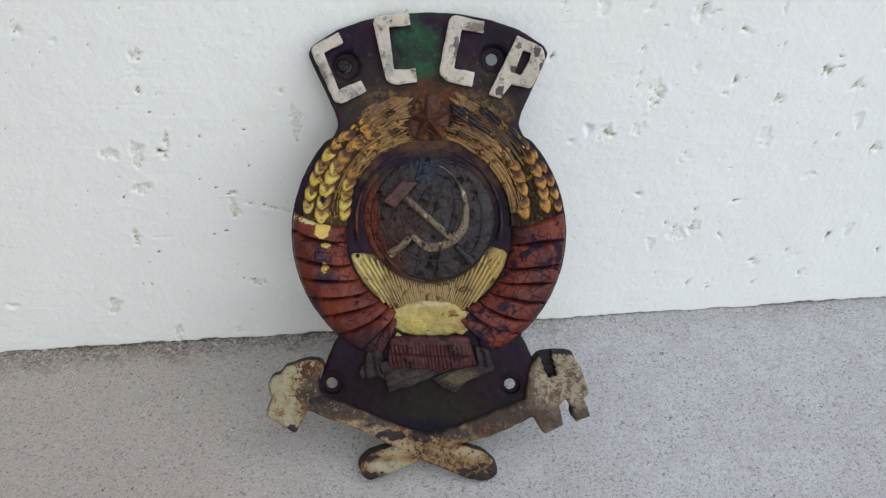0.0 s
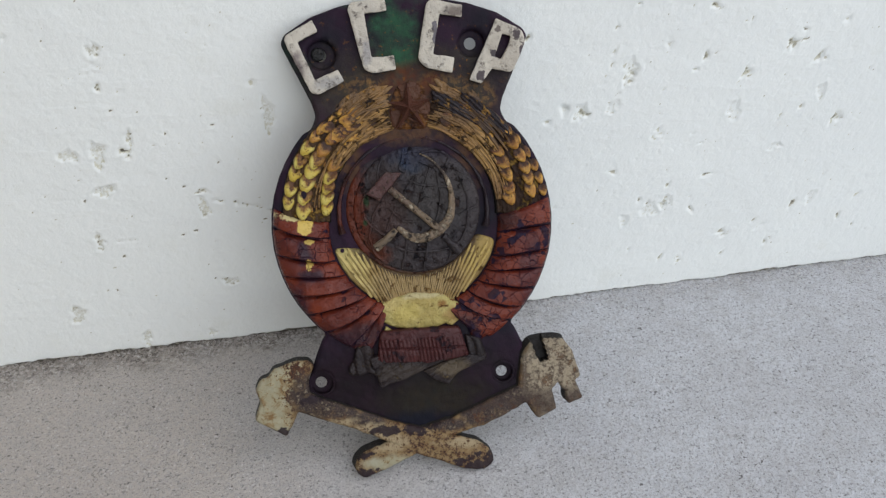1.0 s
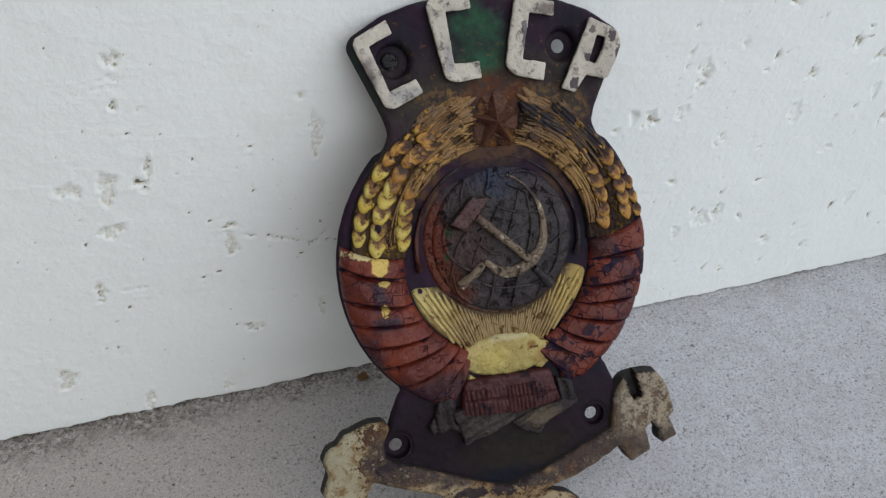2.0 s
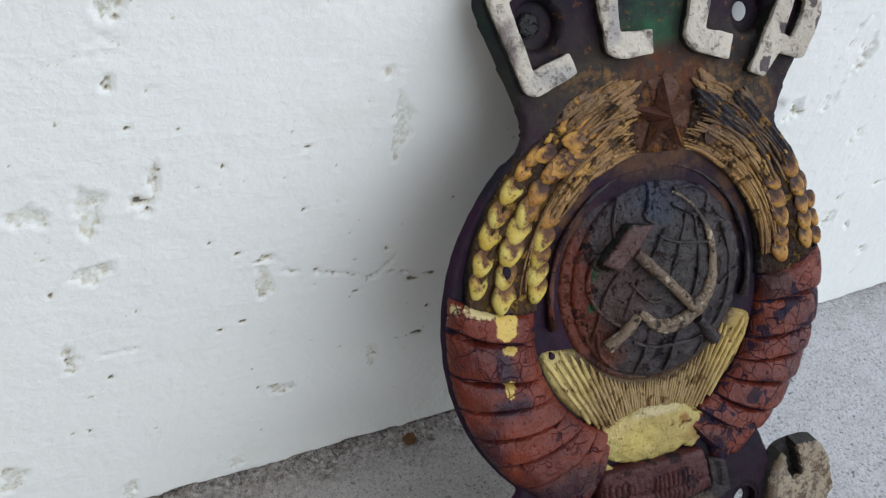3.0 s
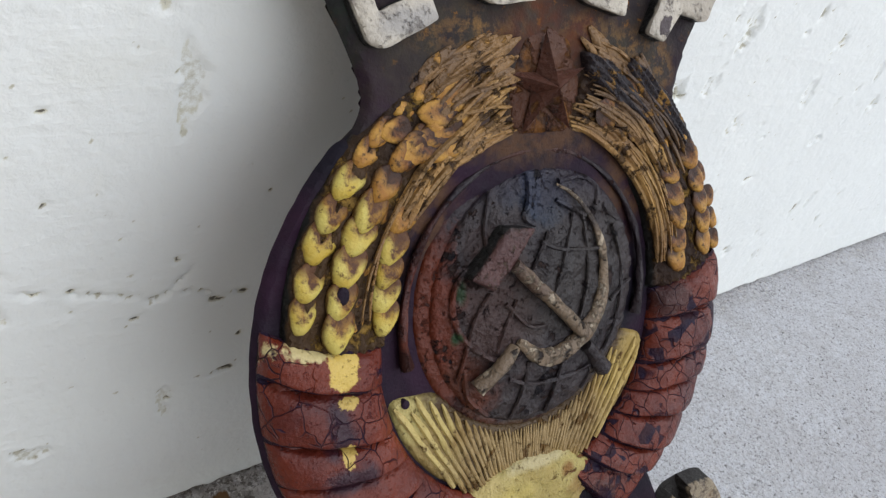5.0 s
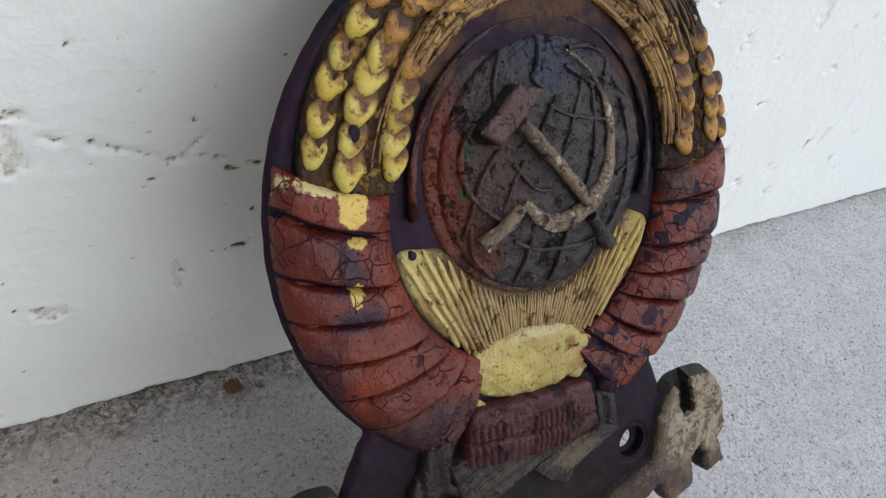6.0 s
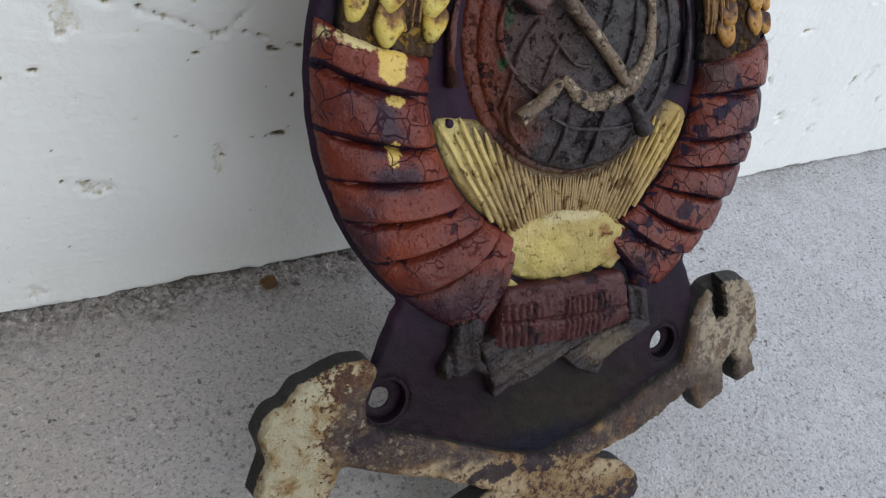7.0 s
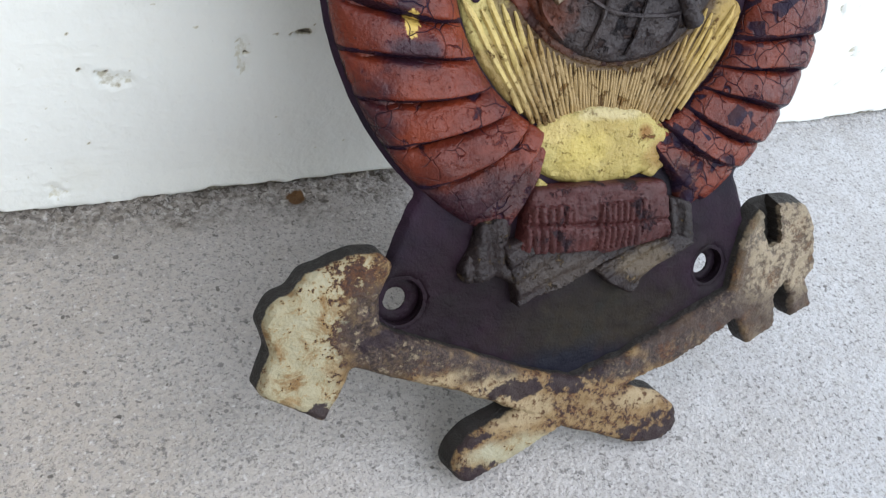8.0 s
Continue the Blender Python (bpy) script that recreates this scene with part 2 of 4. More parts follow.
# brown and yellow paint, darker than the rays: groove shade put into the colour
FIELD = chipped("brown_gold_paint", (0.085, 0.052, 0.020), (0.048, 0.028, 0.013), (0.06, 0.032, 0.012), 0.60, 60, 0.5, 0.6, (0.10, 0.055, 0.018),
                patches=((-74, -44, 13, 30, (0.42, 0.35, 0.13), 0.95), (-56, -72, 16, 22, (0.27, 0.19, 0.066), 0.9), (72, -42, 11, 28, (0.34, 0.24, 0.075), 0.9), (56, -72, 14, 20, (0.24, 0.16, 0.052), 0.85)))
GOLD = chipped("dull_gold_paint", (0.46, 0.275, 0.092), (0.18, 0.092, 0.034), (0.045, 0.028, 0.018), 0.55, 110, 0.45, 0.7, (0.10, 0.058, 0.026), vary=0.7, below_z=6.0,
               patches=((52, 100, 26, 14, (0.035, 0.024, 0.024), 0.5), (-30, 118, 18, 10, (0.10, 0.05, 0.022), 0.6)))
LEAF = chipped("grey_brown_leaf_paint", (0.22, 0.130, 0.058), (0.066, 0.042, 0.030), (0.020, 0.014, 0.013), 0.55, 90, 0.45, 0.7, (0.34, 0.18, 0.050), vary=0.4,
               patches=((70, 92, 40, 26, (0.030, 0.021, 0.021), 0.75), (-82, 74, 22, 14, (0.34, 0.19, 0.045), 0.7)))
BLADE = chipped("dark_blade_paint", (0.022, 0.016, 0.018), (0.012, 0.009, 0.012), (0.12, 0.070, 0.030), 0.565, 120, 0.36, 0.7, (0.26, 0.145, 0.045))
# brown wash; dark patches paint in the shade of gaps under leaves and ears
BED = chipped("brown_wash_shade", (0.085, 0.050, 0.024), (0.036, 0.022, 0.014), (0.020, 0.013, 0.010), 0.54, 80, 0.42, 0.6, (0.20, 0.12, 0.03), below_z=5.0, gloss=0.08, coat=0.03, patches=((-62, 96, 40, 34, (0.026, 0.016, 0.011), 0.9), (62, 96, 40, 34, (0.020, 0.012, 0.010), 0.9), (104, 34, 52, 44, (0.026, 0.015, 0.011), 0.95)))
# purple and yellow chips; dark patches beside the knot paint in shade there
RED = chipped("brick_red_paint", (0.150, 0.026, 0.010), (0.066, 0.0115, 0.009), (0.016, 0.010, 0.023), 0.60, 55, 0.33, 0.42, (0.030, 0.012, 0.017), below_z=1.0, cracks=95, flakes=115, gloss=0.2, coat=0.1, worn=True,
              patches=((-108, -32, 6, 12, PURPLE, 0.9), (-104, -56, 12, 6, PURPLE, 0.9), (-66, -120, 36, 18, (0.028, 0.009, 0.009), 0.45), (-128, -92, 18, 30, PURPLE, 0.8), (-88, -126, 46, 13, PURPLE, 0.85), (-42, -122, 22, 18, (0.030, 0.010, 0.012), 0.6), (44, -120, 16, 20, (0.036, 0.011, 0.009), 0.8), (112, -60, 10, 40, PURPLE, 0.5), (92, -10, 12, 12, DARK, 0.6),
                       (-106, -6, 7, 10, (0.52, 0.37, 0.09), 1.0, 0.15, 0.45, 130), (-111, 3.5, 28, 4.4, (0.50, 0.42, 0.20), 0.95, 0.3, 0.8, 110), (-104, -45, 3.6, 4.6, (0.48, 0.34, 0.09), 1.0, 0.15, 0.6, 150), (-103, -23, 5, 2.4, (0.48, 0.34, 0.09), 1.0, 0.15, 0.6, 150)))
BROWN = chipped("brown_red_paint", (0.064, 0.017, 0.016), (0.038, 0.011, 0.012), (0.020, 0.012, 0.016), 0.55, 60, 0.5, 0.5)
RIM = chipped("dark_rim_paint", (0.013, 0.009, 0.014), (0.018, 0.011, 0.013), (0.030, 0.012, 0.010), 0.55, 60, 0.45, 0.5,
              patches=((-56, -8, 18, 46, (0.092, 0.020, 0.009), 1.0), (-34, -50, 18, 12, (0.075, 0.024, 0.010), 0.8), (0, 76, 30, 8, (0.07, 0.022, 0.010), 0.6), (-52, 8, 3, 7, (0.012, 0.03, 0.014), 0.9), (0, -62, 40, 5, (0.09, 0.045, 0.014), 0.6)))
RUST = chipped("rust_brown_paint", (0.090, 0.034, 0.014), (0.055, 0.020, 0.011), (0.018, 0.010, 0.009), 0.52, 60, 0.5, 0.6, (0.12, 0.05, 0.014))
STAR = chipped("dark_star_paint", (0.095, 0.036, 0.022), (0.052, 0.022, 0.017), (0.016, 0.010, 0.010), 0.56, 70, 0.45, 0.6, (0.13, 0.06, 0.022))
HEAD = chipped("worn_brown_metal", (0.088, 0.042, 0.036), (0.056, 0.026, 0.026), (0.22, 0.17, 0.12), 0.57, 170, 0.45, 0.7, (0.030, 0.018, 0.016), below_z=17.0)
TAIL = chipped("dusty_grey_paint", (0.022, 0.0145, 0.0145), (0.011, 0.0080, 0.0090), (0.008, 0.006, 0.007), 0.59, 110, 0.45, 0.8, (0.15, 0.11, 0.065),
               patches=((-18, -160, 24, 8, (0.050, 0.038, 0.030), 0.6), (30, -160, 16, 9, (0.10, 0.075, 0.045), 0.7)))
# the blue patches near the top paint in a reflection of the sky
GREY = chipped("grey_brown_paint", (0.040, 0.031, 0.031), (0.019, 0.0155, 0.018), (0.006, 0.005, 0.007), 0.58, 80, 0.45, 0.8, (0.024, 0.014, 0.012),
               patches=((-58, -4, 13, 48, (0.110, 0.022, 0.010), 1.0), (-44, -38, 16, 16, (0.085, 0.024, 0.012), 0.9), (-30, 4, 24, 30, (0.050, 0.020, 0.014), 0.5), (-46, 14, 2.6, 6, (0.016, 0.042, 0.018), 0.9), (-48, -7, 2.2, 3, (0.012, 0.045, 0.016), 0.9), (-7, 55, 5, 9, (0.03, 0.07, 0.15), 0.9), (20, 10, 34, 30, (0.022, 0.019, 0.016), 0.5), (-4, 52, 18, 12, (0.016, 0.024, 0.040), 0.8), (10, 60, 50, 12, (0.016, 0.013, 0.024), 0.6)))
TAN = chipped("worn_tan_metal", (0.23, 0.17, 0.11), (0.10, 0.072, 0.050), (0.022, 0.017, 0.015), 0.52, 190, 0.40, 0.7, (0.36, 0.30, 0.22),
              patches=((42, -40, 12, 12, (0.025, 0.020, 0.018), 1.0, 0.4, 0.3), (26, 44, 18, 10, (0.03, 0.022, 0.02), 0.9), (-32, 26, 26, 22, (0.055, 0.030, 0.024), 0.8)))


def rusty():
    """Cream paint over cast iron, eaten by rust from its edges in fine dots; grey-brown and bare along the shafts."""
    k = Mat("rusty_cream_paint", 0.62, 0, 0.25)
    k.coat = 0.05
    n1, n2, n3 = k.noise(60, 6, 0.7, 0.4), k.noise(190, 5, 0.7), k.noise(560, 4, 0.7)
    dots = k.math("ADD", k.math("MULTIPLY", n2, 0.55), k.math("MULTIPLY", n3, 0.45))

    def union(*spots):
        out = None
        for x, y, rx, ry, edge, ragged in spots:
            q = k.near(x, y, rx, ry, edge, ragged)
            out = q if out is None else k.math("MAXIMUM", out, q)
        return out

    brown = k.mix(k.ramp(n3, 0.4, 0.6), (0.100, 0.040, 0.015), (0.030, 0.014, 0.011))
    ochre = k.mix(k.ramp(n2, 0.35, 0.65), (0.24, 0.165, 0.078), (0.13, 0.070, 0.026))
    c = k.mix(k.ramp(k.math("ADD", dots, k.ramp(n1, 0.35, 0.65, -0.05, 0.06)), 0.525, 0.58), ochre, brown)
    cream = k.mix(k.ramp(n1, 0.35, 0.65), (0.32, 0.305, 0.215), (0.27, 0.23, 0.13))
    cream = k.mix(k.ramp(n1, 0.54, 0.62), cream, ochre)
    rust = k.near(-117, -168, 20, 46, 0.9, 0.3)
    spot = k.ramp(k.math("ADD", dots, k.math("MULTIPLY", rust, 0.14)), 0.585, 0.615)
    cream = k.mix(k.ramp(k.math("ADD", dots, k.math("MULTIPLY", rust, 0.14)), 0.55, 0.60, 0, 0.8), cream, (0.30, 0.17, 0.05))
    cream = k.mix(spot, cream, brown)
    c = k.mix(union((-150, -172, 21, 30, 0.4, 0.4), (-150, -200, 17, 16, 0.4, 0.4), (-128, -148, 18, 12, 0.6, 0.5), (-36, -254, 26, 7, 0.8, 0.6), (120, -150, 14, 10, 0.8, 0.8)), c, cream)
    bare = union((-112, -178, 18, 22, 0.6, 0.4), (-86, -192, 24, 13, 0.6, 0.4), (-58, -206, 20, 8, 0.6, 0.5), (28, -219, 18, 7, 0.6, 0.5), (58, -210, 24, 13, 0.5, 0.4), (92, -197, 24, 16, 0.5, 0.3), (136, -176, 40, 46, 0.4, 0.2))
    grey = k.mix(k.ramp(n3, 0.42, 0.62), (0.021, 0.014, 0.013), (0.070, 0.046, 0.036))
    grey = k.mix(k.ramp(n2, 0.57, 0.65), grey, (0.20, 0.16, 0.105))
    grey = k.mix(k.ramp(n1, 0.54, 0.62), grey, brown)
    grey = k.mix(k.math("MULTIPLY", k.near(136, -172, 30, 44, 0.5, 0.4), k.ramp(n2, 0.40, 0.54)), grey, (0.29, 0.24, 0.165))
    c = k.mix(k.math("MULTIPLY", bare, k.ramp(n2, 0.28, 0.46, 0.5, 1)), c, grey)
    c = k.mix(k.math("MULTIPLY", union((132, -200, 40, 14, 0.8, 0.5), (50, -200, 40, 7, 0.8, 0.5)), 0.7), c, (0.040, 0.024, 0.019))
    pale = k.mix(k.ramp(dots, 0.52, 0.57), (0.31, 0.245, 0.145), (0.10, 0.05, 0.02))
    c = k.mix(k.math("MULTIPLY", union((-60, -219, 24, 7, 0.8, 0.7), (-88, -208, 18, 5, 0.8, 0.7), (-34, -233, 22, 8, 0.8, 0.7), (44, -238, 26, 6, 0.8, 0.8)), 0.85), c, pale)
    for x, y, rx, ry in ((-40, -219, 18, 5), (-6, -221, 16, 6), (58, -262, 24, 9), (-64, -266, 18, 6), (-70, -244, 16, 4), (-150, -213, 20, 4), (-108, -182, 14, 4)):
        c = k.mix(k.math("MULTIPLY", k.near(x, y, rx, ry, 0.3, 1.1, 110), 0.95), c, (0.016, 0.008, 0.012))
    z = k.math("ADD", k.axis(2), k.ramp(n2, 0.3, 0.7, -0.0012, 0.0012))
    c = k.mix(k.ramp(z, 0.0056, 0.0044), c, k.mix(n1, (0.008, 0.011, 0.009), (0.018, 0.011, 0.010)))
    h = k.math("SUBTRACT", k.math("ADD", k.math("MULTIPLY", n3, 0.5), n2), k.math("MULTIPLY", spot, 0.25))
    return k.done(c, h, 0.9, 0.0018, k.ramp(n2, 0.3, 0.7, 0.4, 0.7))


CREAM = rusty()


def stucco():
    k = Mat("white_stucco", 0.8, 0, 0.3)
    c = k.mix(k.ramp(k.noise(5, 4), 0.3, 0.7), (0.79, 0.81, 0.775), (0.75, 0.77, 0.74))
    c = k.mix(k.math("MULTIPLY", k.ramp(k.noise(14, 5, 0.65), 0.60, 0.72), 0.25), c, (0.66, 0.66, 0.58))
    n = k.t.nodes.new("ShaderNodeAttribute")
    n.attribute_name = "bare"
    ragged = k.math("ADD", n.outputs["Fac"], k.ramp(k.noise(300, 4, 0.7), 0.3, 0.7, -0.22, 0.22))
    bare = k.ramp(ragged, 0.45, 0.75)
    c = k.mix(bare, c, k.mix(k.ramp(k.noise(35, 3), 0.4, 0.6), (0.46, 0.44, 0.35), (0.60, 0.585, 0.47)))
    # darkest cores: dirt, and the darkness of deep holes put into the colour
    core = k.ramp(ragged, 0.85, 1.1)
    c = k.mix(core, c, (0.13, 0.118, 0.095))
    h = k.math("ADD", k.noise(150, 6, 0.7), k.math("MULTIPLY", k.noise(40, 5, 0.55), 1.7))
    brush = k.noise(60, 4, 0.6, 0.3, k.shift((0, 0, 0), (0, 0.5, 0), (0.35, 1, 1.6)))
    h = k.math("ADD", h, k.math("MULTIPLY", brush, 0.8))
    spots = k.math("MULTIPLY", k.ramp(k.noise(230, 4, 0.75), 0.70, 0.75), k.ramp(k.noise(11, 3), 0.42, 0.55))
    c = k.mix(k.math("MULTIPLY", spots, 0.7), c, (0.20, 0.18, 0.14))
    return k.done(c, h, 0.42, 0.0022)


def concrete():
    k = Mat("sanded_concrete", 0.9, 0, 0.3)
    # bluish base: the sky light on the right is put into the colour
    c = k.mix(k.ramp(k.noise(9, 5), 0.3, 0.7), (0.58, 0.585, 0.60), (0.67, 0.685, 0.705))
    # browner to the left: the dimmer, warmer light there is painted on
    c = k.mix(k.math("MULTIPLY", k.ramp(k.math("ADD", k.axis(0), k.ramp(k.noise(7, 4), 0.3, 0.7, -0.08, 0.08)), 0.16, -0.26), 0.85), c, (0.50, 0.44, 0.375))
    c = k.mix(k.math("MULTIPLY", k.ramp(k.noise(30, 5, 0.65), 0.42, 0.68), 0.28), c, (0.44, 0.42, 0.40))
    c = k.mix(k.math("MULTIPLY", k.ramp(k.noise(300, 4, 0.65), 0.50, 0.62), 0.5), c, (0.38, 0.365, 0.36))
    c = k.mix(k.math("MULTIPLY", k.ramp(k.noise(95, 4, 0.6, 0, k.shift((4, 2, 7))), 0.52, 0.66), 0.25), c, (0.36, 0.34, 0.32))
    c = k.mix(k.math("MULTIPLY", k.ramp(k.noise(330, 3, 0.6, 0, k.shift((3, 1, 2))), 0.60, 0.68), 0.45), c, (0.82, 0.81, 0.80))
    c = k.mix(k.math("MULTIPLY", k.ramp(k.noise(300, 3, 0.6, 0, k.shift((7, 3, 1))), 0.585, 0.655), 0.65), c, (0.13, 0.125, 0.12))
    c = k.mix(k.math("MULTIPLY", k.ramp(k.noise(560, 3, 0.7), 0.54, 0.64), 0.6), c, (0.19, 0.18, 0.175))
    c = k.mix(k.math("MULTIPLY", k.ramp(k.noise(170, 2, 0.5, 0, k.shift((1, 5, 2))), 0.70, 0.73), 0.8), c, (0.10, 0.09, 0.08))
    edge = k.math("ADD", k.axis(1), k.ramp(k.noise(26, 5), 0.3, 0.7, -0.02, 0.02))
    grime = k.math("MULTIPLY", k.ramp(edge, 0.89, 0.925), k.math("MULTIPLY", k.ramp(k.noise(150, 5), 0.35, 0.55), k.ramp(k.axis(0), 0.2, -0.1, 0.25, 1)))
    c = k.mix(k.math("MULTIPLY", grime, 0.6), c, (0.20, 0.175, 0.145))
    pebble = k.math("MULTIPLY", k.ramp(edge, 0.90, 0.93), k.ramp(k.noise(240, 3, 0.6, 0, k.shift((2, 2, 2))), 0.58, 0.63))
    c = k.mix(k.math("MULTIPLY", pebble, 0.8), c, (0.66, 0.64, 0.60))
    grit = k.math("MULTIPLY", k.ramp(edge, 0.90, 0.93), k.ramp(k.noise(260, 3, 0.6, 0, k.shift((6, 1, 3))), 0.54, 0.58))
    c = k.mix(k.math("MULTIPLY", grit, k.ramp(k.axis(0), 0.25, -0.05, 0.3, 0.75)), c, (0.095, 0.08, 0.066))
    c = k.mix(k.near(-101, 921, 6.5, 5.5, 0.25, 0.2, 200), c, (0.16, 0.085, 0.035))
    h = k.math("ADD", k.noise(330, 5, 0.7), k.math("MULTIPLY", k.noise(70, 3), 0.6))
    return k.done(c, h, 1.0, 0.004)


STUCCO, CONCRETE = stucco(), concrete()
BEIGE = Mat("blocker_beige", 0.9).done((0.34, 0.30, 0.255))
PLAIN = Mat("distant_ground", 0.9).done((0.3, 0.29, 0.27))

# ---- tools for building ----
MM = 0.001


def link(name, verts, faces, material, parent=None, label="", smooth=True):
    mesh = bpy.data.meshes.new(name)
    mesh.from_pydata(np.asarray(verts, float).tolist(), [], [tuple(int(i) for i in f) for f in faces])
    mesh.materials.append(material)
    if smooth:
        mesh.polygons.foreach_set("use_smooth", [True] * len(mesh.polygons))
        mesh.set_sharp_from_angle(angle=radians(50))
    ob = new(name, mesh)
    ob.parent = parent
    return tagged(ob, label)


def part(name, bm, material, parent, label="", smooth=True):
    bmesh.ops.recalc_face_normals(bm, faces=bm.faces)
    mesh = bpy.data.meshes.new(name)
    bm.to_mesh(mesh)
    bm.free()
    mesh.materials.append(material)
    if smooth:
        mesh.polygons.foreach_set("use_smooth", [True] * len(mesh.polygons))
        mesh.set_sharp_from_angle(angle=radians(50))
    ob = new(name, mesh)
    ob.parent = parent
    return tagged(ob, label)


def rounded(points, r=2.0, n=4):
    """An outline with its corners rounded."""
    out = []
    p = [np.array(q[:2], float) for q in points]
    for i in range(len(p)):
        a, b, c = p[i - 1], p[i], p[(i + 1) % len(p)]
        rr = points[i][2] if len(points[i]) > 2 else r
        la, lc = np.linalg.norm(a - b), np.linalg.norm(c - b)
        k = min(rr, 0.45 * la, 0.45 * lc)
        s, e = b + (a - b) / la * k, b + (c - b) / lc * k
        for j in range(n + 1):
            t = j / n
            out.append((1 - t) ** 2 * s + 2 * t * (1 - t) * b + t * t * e)
    return np.array(out)


def resample(points, step):
    """The closed outline with a point at least every step."""
    out = []
    for i in range(len(points)):
        a, b = points[i], points[(i + 1) % len(points)]
        m = max(1, int(np.ceil(np.linalg.norm(b - a) / step)))
        out += [a + (b - a) * j / m for j in range(m)]
    return np.array(out)


def inside(poly, q):
    x, y = q[:, 0], q[:, 1]
    hit = np.zeros(len(q), bool)
    for i in range(len(poly)):
        (x0, y0), (x1, y1) = poly[i - 1], poly[i]
        if y0 == y1:
            continue
        hit ^= ((y0 > y) != (y1 > y)) & (x < (x1 - x0) * (y - y0) / (y1 - y0) + x0)
    return hit


def gap(poly, q):
    """The distance of points to an outline."""
    best = np.full(len(q), 1e9)
    for i in range(len(poly)):
        a, b = poly[i - 1], poly[i]
        ab = b - a
        t = np.clip(((q - a) @ ab) / max(ab @ ab, 1e-9), 0, 1)
        best = np.minimum(best, np.linalg.norm(q - a - t[:, None] * ab, axis=1))
    return best


def lumps(q, size, seed=0.0):
    return np.array([noise.noise((x / size, y / size, seed)) for x, y in q])


def circle(x, y, r, n=24, squash=1.0):
    return np.array([(x + r * math.cos(a), y + r * squash * math.sin(a)) for a in np.linspace(0, 2 * math.pi, n, endpoint=False)])


def cast(name, outline, material, parent, top, back, edge=2.0, step=2.5, holes=(), relief=None, label="", rough=0.35, seed=0.0, wobble=0.3, flare=0.0, lean=None):
    """A cast piece: the outline in millimetres, its face at the height top with a rounded rim, its back at the height back and wider by flare towards lean (all round without it), holes through it."""
    from mathutils.geometry import delaunay_2d_cdt
    rings = [resample(np.array(outline, float), step)] + [resample(np.array(h, float), step) for h in holes]
    rings[0] = rings[0] + wobble * np.stack([lumps(rings[0], 9, seed + 3.1), lumps(rings[0], 9, seed + 7.7)], 1)
    lo, hi = rings[0].min(0), rings[0].max(0)
    gx, gy = np.meshgrid(np.arange(lo[0], hi[0], step), np.arange(lo[1], hi[1], step * 0.87))
    gx = gx + (np.arange(gx.shape[0]) % 2)[:, None] * step / 2
    grid = np.stack([gx.ravel(), gy.ravel()], 1)
    keep = inside(rings[0], grid)
    for h in rings[1:]:
        keep &= ~inside(h, grid)
    grid = grid[keep]
    far = np.ones(len(grid), bool)
    for h in rings:
        far &= gap(h, grid) > step * 0.45
    grid = grid[far]
    pts, cons = [], []
    for h in rings:
        s = len(pts)
        pts += list(h)
        cons += [(s + i, s + (i + 1) % len(h)) for i in range(len(h))]
    pts = np.array(pts + list(grid))
    v, _, f, *_ = delaunay_2d_cdt([Vector(p) for p in pts], cons, [], 0, 1e-5)
    v = np.array([tuple(p) for p in v])
    f = np.array([list(t) for t in f])
    mid = v[f].mean(1)
    ok = inside(rings[0], mid)
    for h in rings[1:]:
        ok &= ~inside(h, mid)
    f = f[ok]
    d = np.full(len(v), 1e9)
    for h in rings:
        d = np.minimum(d, gap(h, v))
    z = np.full(len(v), float(top))
    if relief is not None:
        z = z + relief(v)
    z = z + rough * lumps(v, 7, seed) + 0.5 * rough * lumps(v, 3, seed + 5)
    t = np.clip(1 - d / edge, 0, 1)
    z = z - edge * (1 - np.sqrt(np.clip(1 - t * t, 0, 1)))
    e = np.sort(np.concatenate([f[:, [0, 1]], f[:, [1, 2]], f[:, [2, 0]]]), axis=1)
    key, first, count = np.unique(e[:, 0] * 1000003 + e[:, 1], return_index=True, return_counts=True)
    border = e[first[count == 1]]
    n = len(v)
    a = v[f]
    turn = (a[:, 1, 0] - a[:, 0, 0]) * (a[:, 2, 1] - a[:, 0, 1]) - (a[:, 1, 1] - a[:, 0, 1]) * (a[:, 2, 0] - a[:, 0, 0])
    f[turn < 0] = f[turn < 0][:, ::-1]
    foot = v.copy()
    if flare:
        ring = rings[0]
        keep = np.linalg.norm(ring - np.roll(ring, 1, 0), axis=1) > 0.05
        ring = ring[keep]
        along = np.roll(ring, -3, 0) - np.roll(ring, 3, 0)
        out = np.stack([along[:, 1], -along[:, 0]], 1)
        out /= np.maximum(np.linalg.norm(out, axis=1), 1e-9)[:, None]
        ahead = np.roll(ring, -1, 0)
        out *= 1 if (ring[:, 0] * ahead[:, 1] - ahead[:, 0] * ring[:, 1]).sum() > 0 else -1
        if lean is not None:
            out *= np.clip(1.4 * (out @ np.array(lean)), 0, 1)[:, None]
        for i in np.nonzero(gap(ring, v) < 0.06)[0]:
            foot[i] += flare * out[np.argmin(np.linalg.norm(ring - v[i], axis=1))]
    allv = np.concatenate([np.c_[v, z], np.c_[foot, np.full(n, float(back))]]) * MM
    used = set(map(tuple, np.concatenate([f[:, [0, 1]], f[:, [1, 2]], f[:, [2, 0]]])))
    sides = [(b, a, a + n, b + n) if (a, b) in used else (a, b, b + n, a + n) for a, b in map(tuple, border)]
    faces = [tuple(t) for t in f] + [tuple(t + n)[::-1] for t in f] + sides
    return link(name, allv, faces, material, parent, label)


